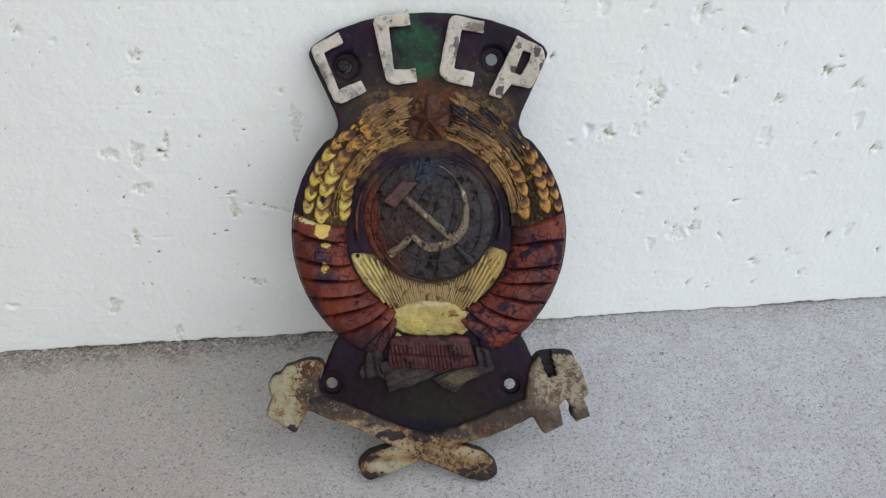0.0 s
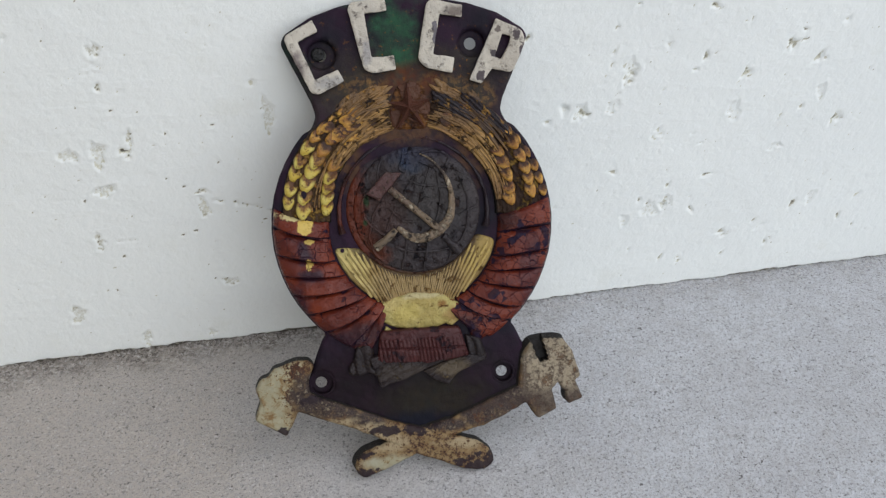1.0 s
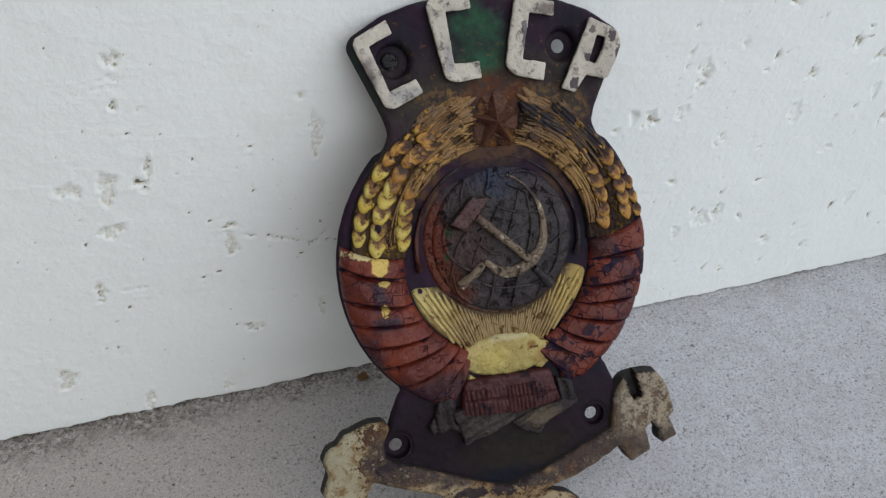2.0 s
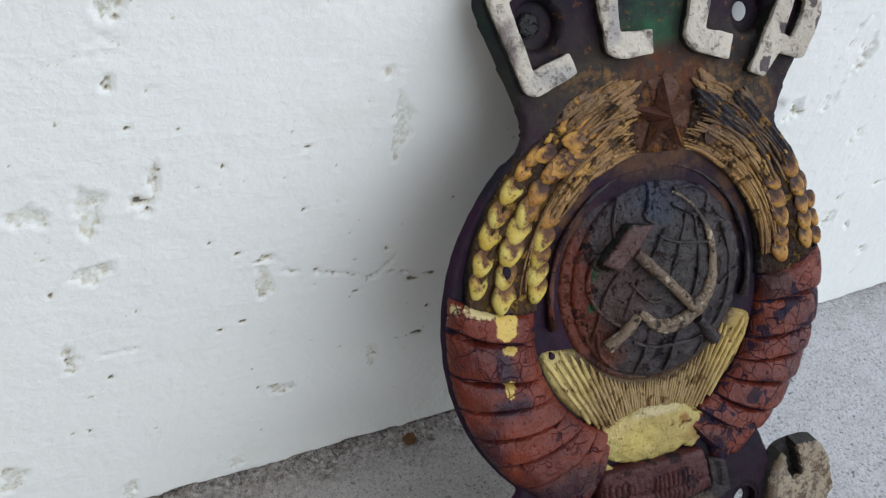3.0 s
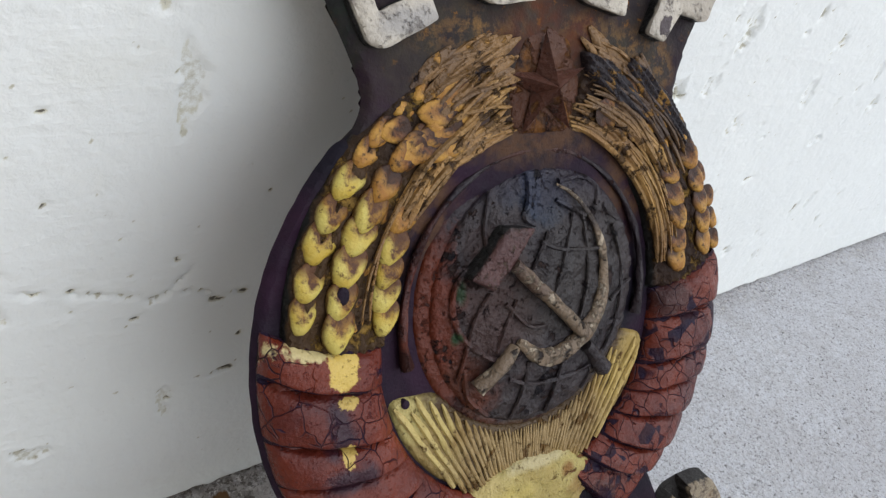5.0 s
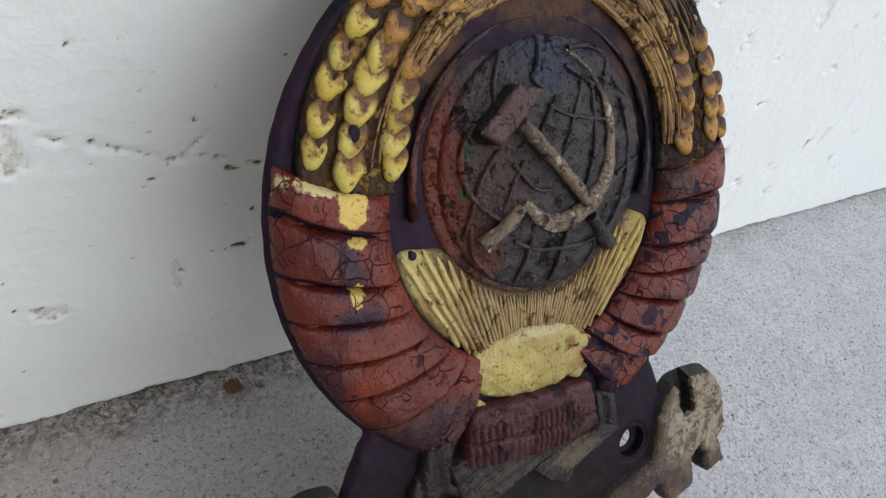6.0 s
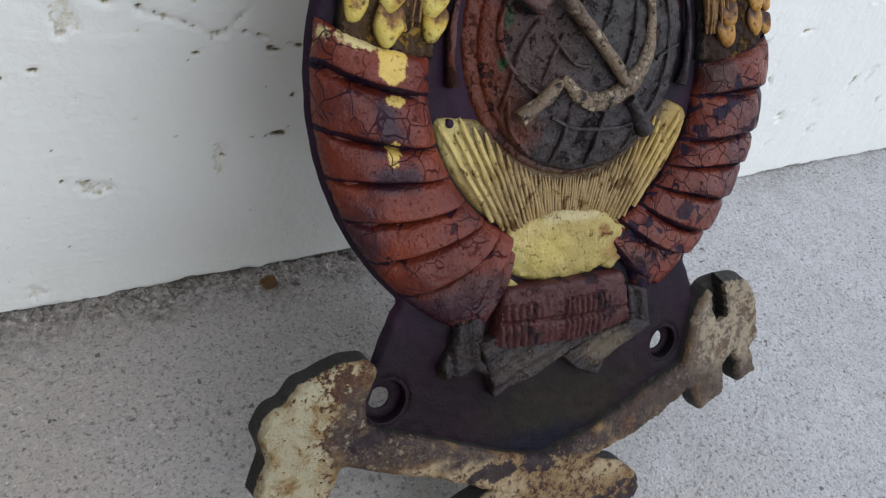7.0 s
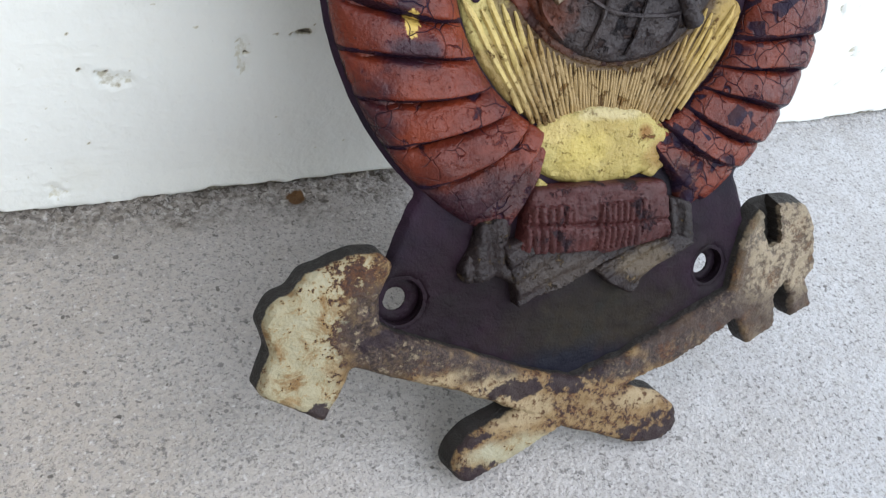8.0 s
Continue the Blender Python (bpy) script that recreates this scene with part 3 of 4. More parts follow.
def curve(points, n=6):
    """A smooth line through points."""
    p = [np.array(q, float) for q in points]
    out = []
    for i in range(len(p) - 1):
        a, b, c, d = p[max(i - 1, 0)], p[i], p[i + 1], p[min(i + 2, len(p) - 1)]
        for j in range(n):
            t = j / n
            out.append(0.5 * (2 * b + (c - a) * t + (2 * a - 5 * b + 4 * c - d) * t * t + (3 * b - a - 3 * c + d) * t ** 3))
    return out + [p[-1]]


def tube(name, path, radii, material, parent, label="", sides=8, squash=1.0, seed=0.0, wob=0.12):
    """A round bar through points (millimetres), with its radius at each, closed at both ends."""
    p = [np.array(q, float) for q in path]
    verts, faces = [], []
    for i, c in enumerate(p):
        d = p[min(i + 1, len(p) - 1)] - p[max(i - 1, 0)]
        d = d / max(np.linalg.norm(d), 1e-9)
        side = np.cross((0, 0, 1), d)
        side = side / max(np.linalg.norm(side), 1e-9)
        up = np.cross(d, side)
        r = radii[i] if hasattr(radii, "__len__") else radii
        for j in range(sides):
            a = 2 * math.pi * j / sides
            w = 1 + wob * noise.noise((c[0] / 4 + seed, c[1] / 4, a))
            verts.append((c + r * w * (math.cos(a) * side + squash * math.sin(a) * up)) * MM)
    for i in range(len(p) - 1):
        for j in range(sides):
            k = (j + 1) % sides
            faces.append((i * sides + j, i * sides + k, (i + 1) * sides + k, (i + 1) * sides + j))
    faces.append(tuple(range(sides))[::-1])
    faces.append(tuple((len(p) - 1) * sides + j for j in range(sides)))
    return link(name, verts, faces, material, parent, label)


def sheet(name, nu, nv, place, material, parent, label=""):
    """A closed grid skin: place(s, t) in millimetres for s, t in 0..1."""
    verts = [np.array(place(i / (nu - 1), j / (nv - 1))) * MM for i in range(nu) for j in range(nv)]
    faces = [(i * nv + j, (i + 1) * nv + j, (i + 1) * nv + j + 1, i * nv + j + 1) for i in range(nu - 1) for j in range(nv - 1)]
    bm = bmesh.new()
    vs = [bm.verts.new(v) for v in verts]
    for f in faces:
        bm.faces.new([vs[i] for i in f])
    bmesh.ops.recalc_face_normals(bm, faces=bm.faces)
    if sum(f.normal.z * f.calc_area() for f in bm.faces) < 0:
        bmesh.ops.reverse_faces(bm, faces=bm.faces)
    mesh = bpy.data.meshes.new(name)
    bm.to_mesh(mesh)
    bm.free()
    mesh.materials.append(material)
    mesh.polygons.foreach_set("use_smooth", [True] * len(mesh.polygons))
    mesh.set_sharp_from_angle(angle=radians(55))
    ob = new(name, mesh)
    ob.parent = parent
    return tagged(ob, label)


# ---- the setting ----
WALL_Y = 0.9345
SLOPE = 0.0464


def floor_z(y):
    return -0.0005 + SLOPE * (y - WALL_Y)


def heightfield(name, xs, ys, fn, place, material, label, thick):
    """A slab whose face is a fine uneven grid and whose back is flat; fn gives heights and how bare the face is."""
    nx, ny = len(xs), len(ys)
    gx, gy = np.meshgrid(xs, ys, indexing="ij")
    h, bare = fn(gx, gy)
    front = place(gx.ravel(), gy.ravel(), h.ravel())
    rim = [i * ny for i in range(nx)] + [(nx - 1) * ny + j for j in range(1, ny)] + [i * ny + ny - 1 for i in range(nx - 2, -1, -1)] + [j for j in range(ny - 2, 0, -1)]
    back = place(gx.ravel()[rim], gy.ravel()[rim], np.full(len(rim), -thick))
    verts = np.concatenate([front, back])
    i, j = np.meshgrid(np.arange(nx - 1), np.arange(ny - 1), indexing="ij")
    q = (i * ny + j).ravel()
    faces = np.stack([q, q + ny, q + ny + 1, q + 1], 1).tolist()
    n, m = nx * ny, len(rim)
    faces += [(rim[i], n + i, n + (i + 1) % m, rim[(i + 1) % m]) for i in range(m)]
    faces.append(tuple(n + i for i in range(m))[::-1])
    ob = link(name, verts, faces, material, None, "", True)
    layer = ob.data.attributes.new("bare", "FLOAT", "POINT")
    layer.data.foreach_set("value", np.concatenate([bare.ravel(), np.zeros(m)]))
    return tagged(ob, label, kind="structure")


def spread(lo, hi, fine_lo, fine_hi, step, coarse):
    return np.concatenate([np.arange(lo, fine_lo, coarse), np.arange(fine_lo, fine_hi, step), np.arange(fine_hi, hi + coarse / 2, coarse)])


def wavy(x, seed, size):
    return np.array([noise.noise((v / size, seed, 0)) for v in x])


# pits, flaked spots, dark specks and hair cracks in the plaster: along the wall, height and half-sizes in millimetres
PITS = [(284, 393, 9), (333, 374, 6), (251, 305, 9), (386, 294, 8), (436, 324, 8), (199, 263, 8), (296, 228, 6), (316, 128, 9), (407, 71, 6), (352, 37, 5), (518, 225, 8), (-388, 405, 7), (-358, 392, 5), (-148, 330, 6)]
CHIPS = [(-285, 375, 4.6, 5.7), (-336, 268, 6.9, 6.3), (-308, 267, 6.6, 10.9), (-275, 281, 2.8, 7.1), (-280, 262, 2.8, 3.8), (-217, 192, 5, 9.7), (-216, 212, 5.2, 2.7), (-312, 224, 8.3, 5.7),
         (-332, 161, 4, 8.5), (-206, 88, 6.6, 4.9), (-136, 294, 5.9, 13.8), (-139, 100, 3.6, 8.9), (-290, 338, 1.8, 5.3), (-380, 65, 7.4, 8.7), (-314, 17, 4.3, 9.4), (-239, 14, 4.2, 4.3)]
RIGHT_CHIPS = [(282, 394, 6, 8), (182, 404, 5, 7), (249, 308, 7, 11), (198, 264, 6, 8), (234, 267, 6, 6), (381, 250, 6, 10), (485, 264, 5, 7), (298, 125, 7, 11), (319, 133, 6, 7), (268, 112, 5, 6), (515, 116, 4, 8), (445, 196, 6, 4)]
SPECKS = [(-254, 272, 1.1), (-205, 269, 1.2), (-192, 288, 1.4), (-333, 239, 1.1), (-334, 214, 1.8), (-237, 295, 1.4), (-239, 283, 2), (-233, 220, 1.5), (-248, 231, 1), (-245, 159, 1.6), (-231, 163, 1.9), (-293, 190, 1.4),
          (-312, 139, 1.9), (-222, 95, 1.7), (-330, 93, 0.9), (-341, 94, 0.9), (-344, 172, 0.8), (-193, 245, 1.9), (-185, 182, 1.7), (-115, 170, 3.7), (-100, 171, 2.7), (-137, 202, 2.4), (-284, 313, 1), (-272, 333, 1.8),
          (-93, 235, 1.3), (-99, 139, 2.2), (-104, 113, 3.4), (-120, 111, 1.8), (-155, 169, 1.9), (-184, 195, 2.3)]
DASHES = [(299, 394, 5, 20), (330, 375, 5, 80), (378, 356, 6, 70), (249, 382, 5, 10), (286, 341, 4, 0), (228, 332, 6, 75), (324, 304, 5, 0), (384, 297, 8, 80), (430, 325, 10, 65), (470, 307, 13, 68), (444, 340, 6, -20), (513, 227, 11, 78), (292, 234, 6, 30), (347, 210, 4, 10), (465, 246, 6, 50), (441, 236, 6, 60), (364, 166, 8, 15), (245, 183, 9, -8), (317, 157, 7, 70), (353, 118, 7, -60), (492, 109, 10, 80), (402, 77, 8, 20), (160, 256, 7, 0), (370, 395, 7, 80), (237, 282, 4, 30), (227, 358, 6, 80), (325, 47, 7, 70), (349, 43, 5, 10), (410, 42, 6, 40)]
CRACKS = [[(-321, 351), (-313, 349), (-305, 352), (-295, 353), (-283, 353)], [(-296, 360), (-290, 361), (-282, 358)], [(-321, 225), (-312, 228), (-305, 225), (-309, 216)], [(-315, 160), (-305, 160), (-293, 158), (-284, 148)],
          [(-204, 200), (-184, 192), (-164, 187), (-148, 179), (-128, 180), (-110, 172), (-97, 173)], [(-144, 179), (-133, 189), (-129, 195)], [(-112, 110), (-89, 116)]]


def wall_face(x, z):
    rng = np.random.default_rng(4)
    xs, zs = x[:, 0], z[0]
    h = 0.0012 * np.sin(3.1 * x + 1) * np.cos(5 * z)
    bare = np.zeros_like(h)

    def pit(px, pz, r, a, q, deep, dirt_shade):
        i0, i1 = np.searchsorted(xs, (px - 2.2 * r, px + 2.2 * r))
        j0, j1 = np.searchsorted(zs, (pz - 2.2 * r, pz + 2.2 * r))
        if i1 <= i0 or j1 <= j0:
            return
        dx, dz = x[i0:i1, j0:j1] - px, z[i0:i1, j0:j1] - pz
        u, w = dx * math.cos(a) + dz * math.sin(a), (-dx * math.sin(a) + dz * math.cos(a)) / q
        th = np.arctan2(w, u)
        ph = rng.uniform(0, 6.28, 3)
        edge = 1 + 0.28 * np.sin(2 * th + ph[0]) + 0.22 * np.sin(3 * th + ph[1]) + 0.16 * np.sin(5 * th + ph[2])
        d = (u * u + w * w) / (r * edge) ** 2
        g = np.exp(-d * d * 1.5)
        h[i0:i1, j0:j1] -= deep * g
        bare[i0:i1, j0:j1] = np.maximum(bare[i0:i1, j0:j1], dirt_shade * np.exp(-d * d * 2.2))

    for px, pz, r in PITS:
        for k in range(5):
            f = 1.0 if k == 0 else rng.uniform(0.25, 0.6)
            o = 0 if k == 0 else r * 1.3
            pit((px + rng.uniform(-o, o)) * MM, (pz + rng.uniform(-o, o)) * MM, r * f * MM * 0.8, rng.uniform(-0.4, 1.2), rng.uniform(0.35, 0.8), r * f * rng.uniform(0.15, 0.35) * MM, rng.uniform(0.6, 1.1))
    for _ in range(1500):
        px, pz = rng.uniform(-0.62, 0.72), rng.uniform(0.01, 0.6)
        right = px > 0.1
        r = rng.uniform(0.0028, 0.0062) if rng.random() < (0.05 if right else 0.006) else rng.uniform(0.0008, 0.0019)
        pit(px, pz, r, rng.uniform(0.6, 1.6) if right else rng.uniform(-0.5, 0.9), rng.uniform(0.35, 0.9), r * rng.uniform(0.25, 0.6), rng.uniform(0.5, 1.2) if right else rng.uniform(0.4, 1.3))
    for px, pz, r, a in DASHES:
        pit(px * MM, pz * MM, 0.8 * r * MM, radians(a), rng.uniform(0.3, 0.45), rng.uniform(0.0014, 0.0024), rng.uniform(0.8, 1.15))
    for px, pz, a, b in CHIPS + RIGHT_CHIPS:
        pale = 0.8 if px > 0 else 1.0
        # a flake of paint has come off: a flat-bottomed hollow with a ragged rim, shade painted along its lower edge
        r = 1.35 * max(a, b) * MM
        i0, i1 = np.searchsorted(xs, (px * MM - 2 * r, px * MM + 2 * r))
        j0, j1 = np.searchsorted(zs, (pz * MM - 2 * r, pz * MM + 2 * r))
        u, w = (x[i0:i1, j0:j1] - px * MM) / (1.2 * a * MM), (z[i0:i1, j0:j1] - pz * MM) / (1.15 * b * MM)
        th, ph = np.arctan2(w, u), rng.uniform(0, 6.28, 4)
        rim = 1 + 0.22 * np.sin(2 * th + ph[0]) + 0.2 * np.sin(3 * th + ph[1]) + 0.16 * np.sin(5 * th + ph[2]) + 0.12 * np.sin(9 * th + ph[3])
        d = np.hypot(u, w) / rim
        g = np.clip((1.08 - d) / 0.18, 0, 1)
        h[i0:i1, j0:j1] -= 0.0013 * g
        h[i0:i1, j0:j1] += 0.0003 * np.exp(-((d - 1.25) / 0.2) ** 2)
        foot = np.exp(-((d - 0.95) / 0.13) ** 2) * np.clip(-1.4 * w, 0, 1) * 0.45
        bare[i0:i1, j0:j1] = np.maximum(bare[i0:i1, j0:j1], g * pale * (0.56 + 0.8 * foot))
        for k in range(1 if px > 0 else 3):
            pit((px + rng.uniform(-a, a)) * MM, (pz + rng.uniform(-b, b)) * MM, rng.uniform(0.0012, 0.0022), rng.uniform(-1, 1), 0.6, 0.0012, rng.uniform(0.9, 1.4))
    for px, pz, r in SPECKS:
        pit(px * MM, pz * MM, (r + 0.7) * MM, rng.uniform(-0.5, 0.5), rng.uniform(0.5, 0.8), 0.0016, 1.5)
    for c, way in enumerate(CRACKS):
        deep = 1.0 if c > 3 else 0.6
        for (x0, z0), (x1, z1) in zip(way, way[1:]):
            n = int(math.hypot(x1 - x0, z1 - z0) / 1.1) + 2
            for k in range(n):
                f = k / (n - 1)
                if noise.noise((f * 3 + x0 / 11, z0 / 11, 3.3)) < -0.08:
                    continue
                pit((x0 + (x1 - x0) * f + rng.normal(0, 0.7)) * MM, (z0 + (z1 - z0) * f + rng.normal(0, 0.7)) * MM, rng.uniform(0.0012, 0.0023), math.atan2(z1 - z0, x1 - x0), 0.55, 0.0012 * deep, deep * rng.uniform(0.1, 1.5))
    # ragged foot of the paint over the ledge
    foot = 0.0028 + 0.002 * wavy(xs, 1.5, 0.03) + 0.0016 * wavy(xs, 8.5, 0.008)
    low = np.clip((foot[:, None] - z) / 0.002, 0, 1)
    h = h - 0.0035 * low
    bare = np.maximum(bare, 1.1 * low)
    return h, bare


def floor_face(x, y):
    rng = np.random.default_rng(9)
    h = 0.0006 * np.sin(23 * x + 11 * y) * np.cos(17 * y)
    near = np.clip((y - 0.895) / 0.04, 0, 1)
    h = h + rng.normal(0, 1, h.shape) * (0.00012 + 0.0012 * near * np.clip(0.9 - 2.5 * x, 0.3, 1))
    return h, np.zeros_like(h)


wall = heightfield("wall", spread(-2.4, 2.6, -0.64, 0.74, 0.0019, 0.2), spread(-0.706, 2.6, -0.006, 0.52, 0.0019, 0.2), wall_face,
                   lambda x, z, h: np.stack([x, WALL_Y - h, z], 1), STUCCO, "white painted rough stucco wall with small pits", 0.25)
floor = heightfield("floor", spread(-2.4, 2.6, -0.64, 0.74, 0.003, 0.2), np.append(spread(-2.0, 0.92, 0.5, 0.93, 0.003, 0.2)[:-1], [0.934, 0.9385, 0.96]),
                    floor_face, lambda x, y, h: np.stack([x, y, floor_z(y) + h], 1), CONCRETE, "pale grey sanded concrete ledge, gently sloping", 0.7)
# unseen slab, added to block sky light and warm the left side
bm = bmesh.new()
bmesh.ops.create_cube(bm, size=1, matrix=Matrix.Translation((-1.0, -0.4, 1.15)) @ Matrix.Diagonal((0.2, 2.66, 2.7, 1)))
tagged(part("light_blocker_left", bm, BEIGE, None, "unseen added beige slab that dims and warms the left side", False), kind="structure")
bm = bmesh.new()
bmesh.ops.create_grid(bm, x_segments=2, y_segments=2, size=400, matrix=Matrix.Translation((0, 0, -0.6)))
tagged(part("ground", bm, PLAIN, None, "plain grey ground", False), kind="structure")

# ---- the plaque ----
RIGHT, UP = Vector((0.9975, -0.0688, -0.0165)), Vector((0.0476, 0.4808, 0.8755))
OUT = RIGHT.cross(UP).normalized()
UP = OUT.cross(RIGHT).normalized()
AT = Vector((-0.0041, 0.8344, 0.2259))
plaque = new("plaque")
plaque.matrix_world = Matrix(((RIGHT.x, UP.x, OUT.x, AT.x), (RIGHT.y, UP.y, OUT.y, AT.y), (RIGHT.z, UP.z, OUT.z, AT.z), (0, 0, 0, 1)))
tagged(plaque, "old painted cast-metal railway emblem leaning against the white wall", "emblem")

CX, CY, RO, RI = 0.0, -14.0, 139.5, 83.0
BACK = -1.0


def arc(r, a0, a1, n, cx=CX, cy=CY):
    return [(cx + r * math.cos(radians(a)), cy + r * math.sin(radians(a))) for a in np.linspace(a0, a1, n)]


def mirrored(points):
    """A closed outline from its left half, listed from the top middle to the bottom middle."""
    return list(points) + [(-p[0], *p[1:]) for p in reversed(points) if p[0] != 0]


def smoothstep(x, a, b):
    t = np.clip((x - a) / (b - a), 0, 1)
    return t * t * (3 - 2 * t)


def plate_height(y):
    return 1.6 + 5.9 * smoothstep(y, 20, 105)


left = [(0, 205), (-30, 203.5), (-60, 198), (-88, 189), (-114, 173), (-118, 165), (-105, 136), (-92, 108), (-89, 96), (-95, 84)]
left += arc(RO, 137, 228, 14) + [(-98, -124), (-105, -140), (-112, -160), (-118, -178), (-42, -222), (-4, -232)]
body = rounded(mirrored(left), 5)
BOLTS = [(-100.5, -168, 11), (84, -170, 9.8), (63.5, 160, 12.5), (-80.5, 153.5, 13)]
plate = cast("plate", body, IRON, plaque, 0, BACK, 4.0, 2.6, [circle(x, y, r, 28) for x, y, r in BOLTS], rough=0.5, flare=-5.5, relief=lambda q: plate_height(q[:, 1]), label="dark purple-brown painted plate with green patches")
for x, y, r in BOLTS:
    low = -6.0 if y < 0 else BACK - 0.5
    cup = cast("bolt_hole", circle(x, y, r + 2.5, 28), IRON, plaque, 1.0, low, 0.4, 1.6, [circle(x, y, r + 0.2, 28)], label="sunken bolt hole", rough=0.1, wobble=0.1)
    cast("seat", circle(x, y, r + 0.6, 28), IRON, cup, low + 1.8, low + 0.1, 0.6, 1.6, [circle(x - 1.0, y, 5.8, 18)], rough=0.3, wobble=0.1)
cast("bolt", circle(-83.5, 154.5, 6.4, 16), HEAD, plaque, 3.4, BACK + 0.2, 1.2, 1.6, label="rusted bolt end stuck in its hole", wobble=0.1)

# letters of the name
C_TOP = 15.0
LETTERS = [
    (((-113.5, 167, 4), (-111.5, 171.5), (-86, 185), (-82, 174), (-101, 165), (-87, 130), (-65, 139), (-60, 128), (-85, 116, 4), (-91.5, 118.5, 4)), []),
    (((-53, 194, 4), (-49, 200, 4), (-18, 202.5), (-17, 191), (-38, 189), (-33, 149), (-12, 150), (-10.5, 137), (-32, 134.5, 4), (-41, 138, 4)), []),
    (((20.6, 197, 4), (26, 201, 4), (54.6, 194), (54, 183.5), (33, 187), (25, 150), (45.4, 146), (42.6, 132), (17.7, 138, 4), (10.5, 146, 4)), []),
    (((86.6, 181), (111.5, 170, 5), (114.4, 159, 5), (101, 130, 6), (81.4, 135), (70.4, 121), (59, 125)), [((92, 167), (100.5, 164.6), (98, 156.5), (90, 143), (84, 145.7))]),
]
for i, (outline, inner) in enumerate(LETTERS):
    cast("letter", rounded(outline, 1.4), WHITE, plaque, C_TOP, 0, 0.8, 1.6, [rounded(q, 2) for q in inner], label="raised block letter in chipped white paint", seed=i * 3.0, wobble=0.55, rough=0.4)

# ribbon wound round the two sheaves: the angles of its edges at the outside, the middle and the inside of the ring
EDGES = [[(169.5, 172.4, 173.3), (177, 181.5, 185), (188, 194.5, 200.5), (197.5, 203.5, 212), (206, 214, 222.5), (216, 223.5, 233), (226.5, 234, 241), (239, 243, 247), (248, 249, 250)],
         [(170, 172.5, 175), (182, 183.3, 187), (192.5, 197, 204), (200.5, 206, 214.5), (210.5, 215.8, 224), (219.5, 227, 233.5), (227.5, 236, 244), (238, 246, 251)]]


def ribbon_band(i, side):
    lo, hi = EDGES[side][i], EDGES[side][i + 1]
    last = len(EDGES[side]) - 2

    def along(edge, t):
        o, m, n = edge
        return n * (1 - t) * (1 - 2 * t) + m * 4 * t * (1 - t) + o * t * (2 * t - 1)

    def place(s, t):
        k = 0.5 - 0.5 * math.cos(math.pi * t)
        r = RI + (RO - 2.0 - RI) * k
        over = s * 1.06
        w = 0.9 * noise.noise((t * 3, i * 7.3 + side * 3, 2.0))
        a = along(lo, k) + (along(hi, k) - along(lo, k)) * over + w * (1 if s > 0.5 else 0.6)
        full = max(0.0, 1 - (2 * k - 1) ** 2) ** 0.42
        swell = (4.6 if side else 7.0) * s - (3.0 if side else 4.4) + 2.2 * math.sin(math.pi * s)
        if s > 0.88:
            swell -= ((s - 0.88) / 0.12) ** 1.5 * 10.0
        if s < 0.2:
            swell -= ((0.2 - s) / 0.2) ** 1.5 * 5.0
        h = 0.5 + 13.5 * full + full * swell * (0.55 + 0.45 * k + 0.5 * noise.noise((k * 4, i + side * 5.0, 0)))
        if i == last:
            h *= 0.6
        if i == last - 1:
            h *= 0.88
        x, y = r * math.cos(radians(a)), r * math.sin(radians(a))
        h += full * (1.3 * noise.noise((x / 14, y / 14, i)) + 0.7 * noise.noise((x / 5, y / 5, i + 3.0)))
        return (CX + x) * (-1 if side else 1), CY + y, h

    band = sheet("ribbon_band", 30, 40, place, RED, plaque, "cracked brick-red painted ribbon winding")
    # edges of each winding: worn to the undercoat, groove shade painted in
    layer = band.data.attributes.new("worn", "FLOAT", "POINT")
    layer.data.foreach_set("value", [max(0.9 * math.exp(-(a / 29 / 0.07) ** 2), math.exp(-((a / 29 - 0.95) / 0.07) ** 2), 0.75 * math.exp(-(b / 39 / 0.10) ** 2)) for a in range(30) for b in range(40)])
    return band


for side in (0, 1):
    for i in range(len(EDGES[side]) - 1):
        ribbon_band(i, side)

for s in (1, -1):
    ring = [(s * x, y) for x, y in arc(134, 176, 246, 24) + arc(RI + 1, 244, 180, 20)]
    cast("ribbon_core", np.array(ring), RED, plaque, 7.0, 0, 4, 4, rough=1.0, label="red painted core under the ribbon windings")

# wheat
rng = random.Random(7)


def grain_mesh(kind, material):
    """A plump scale-like husk: rounded and proud at its foot, tucked in and notched at its upper end."""
    bm = bmesh.new()
    bmesh.ops.create_uvsphere(bm, u_segments=16, v_segments=12, radius=1, matrix=pose(0, 0, 0, 90, 0, 0))
    for v in bm.verts:
        x, y, z = v.co
        w = 0.96 + 0.27 * y
        lift = 0.80 - 0.50 * y
        notch = 0.85 * math.exp(-(x / (0.20 + 0.32 * max(0, y))) ** 2) * max(0, min(1, y * 1.5 + 0.55))
        n = 0.13 * noise.noise((x * 1.6 + kind * 5, y * 1.6, z * 1.6))
        v.co = Vector((x * 7.5 * (w + n), (y * 10.0 + 1.0) * (1 + 0.4 * n), (z * (1 + n) - notch * (z > 0)) * 4.6 * lift)) * MM
    mesh = bpy.data.meshes.new("grain")
    bm.to_mesh(mesh)
    bm.free()
    mesh.materials.append(material)
    mesh.polygons.foreach_set("use_smooth", [True] * len(mesh.polygons))
    return mesh


BRIGHT, BROWNED = [grain_mesh(i, YELLOW) for i in range(3)], [grain_mesh(i + 3, BROWNISH) for i in range(3)]


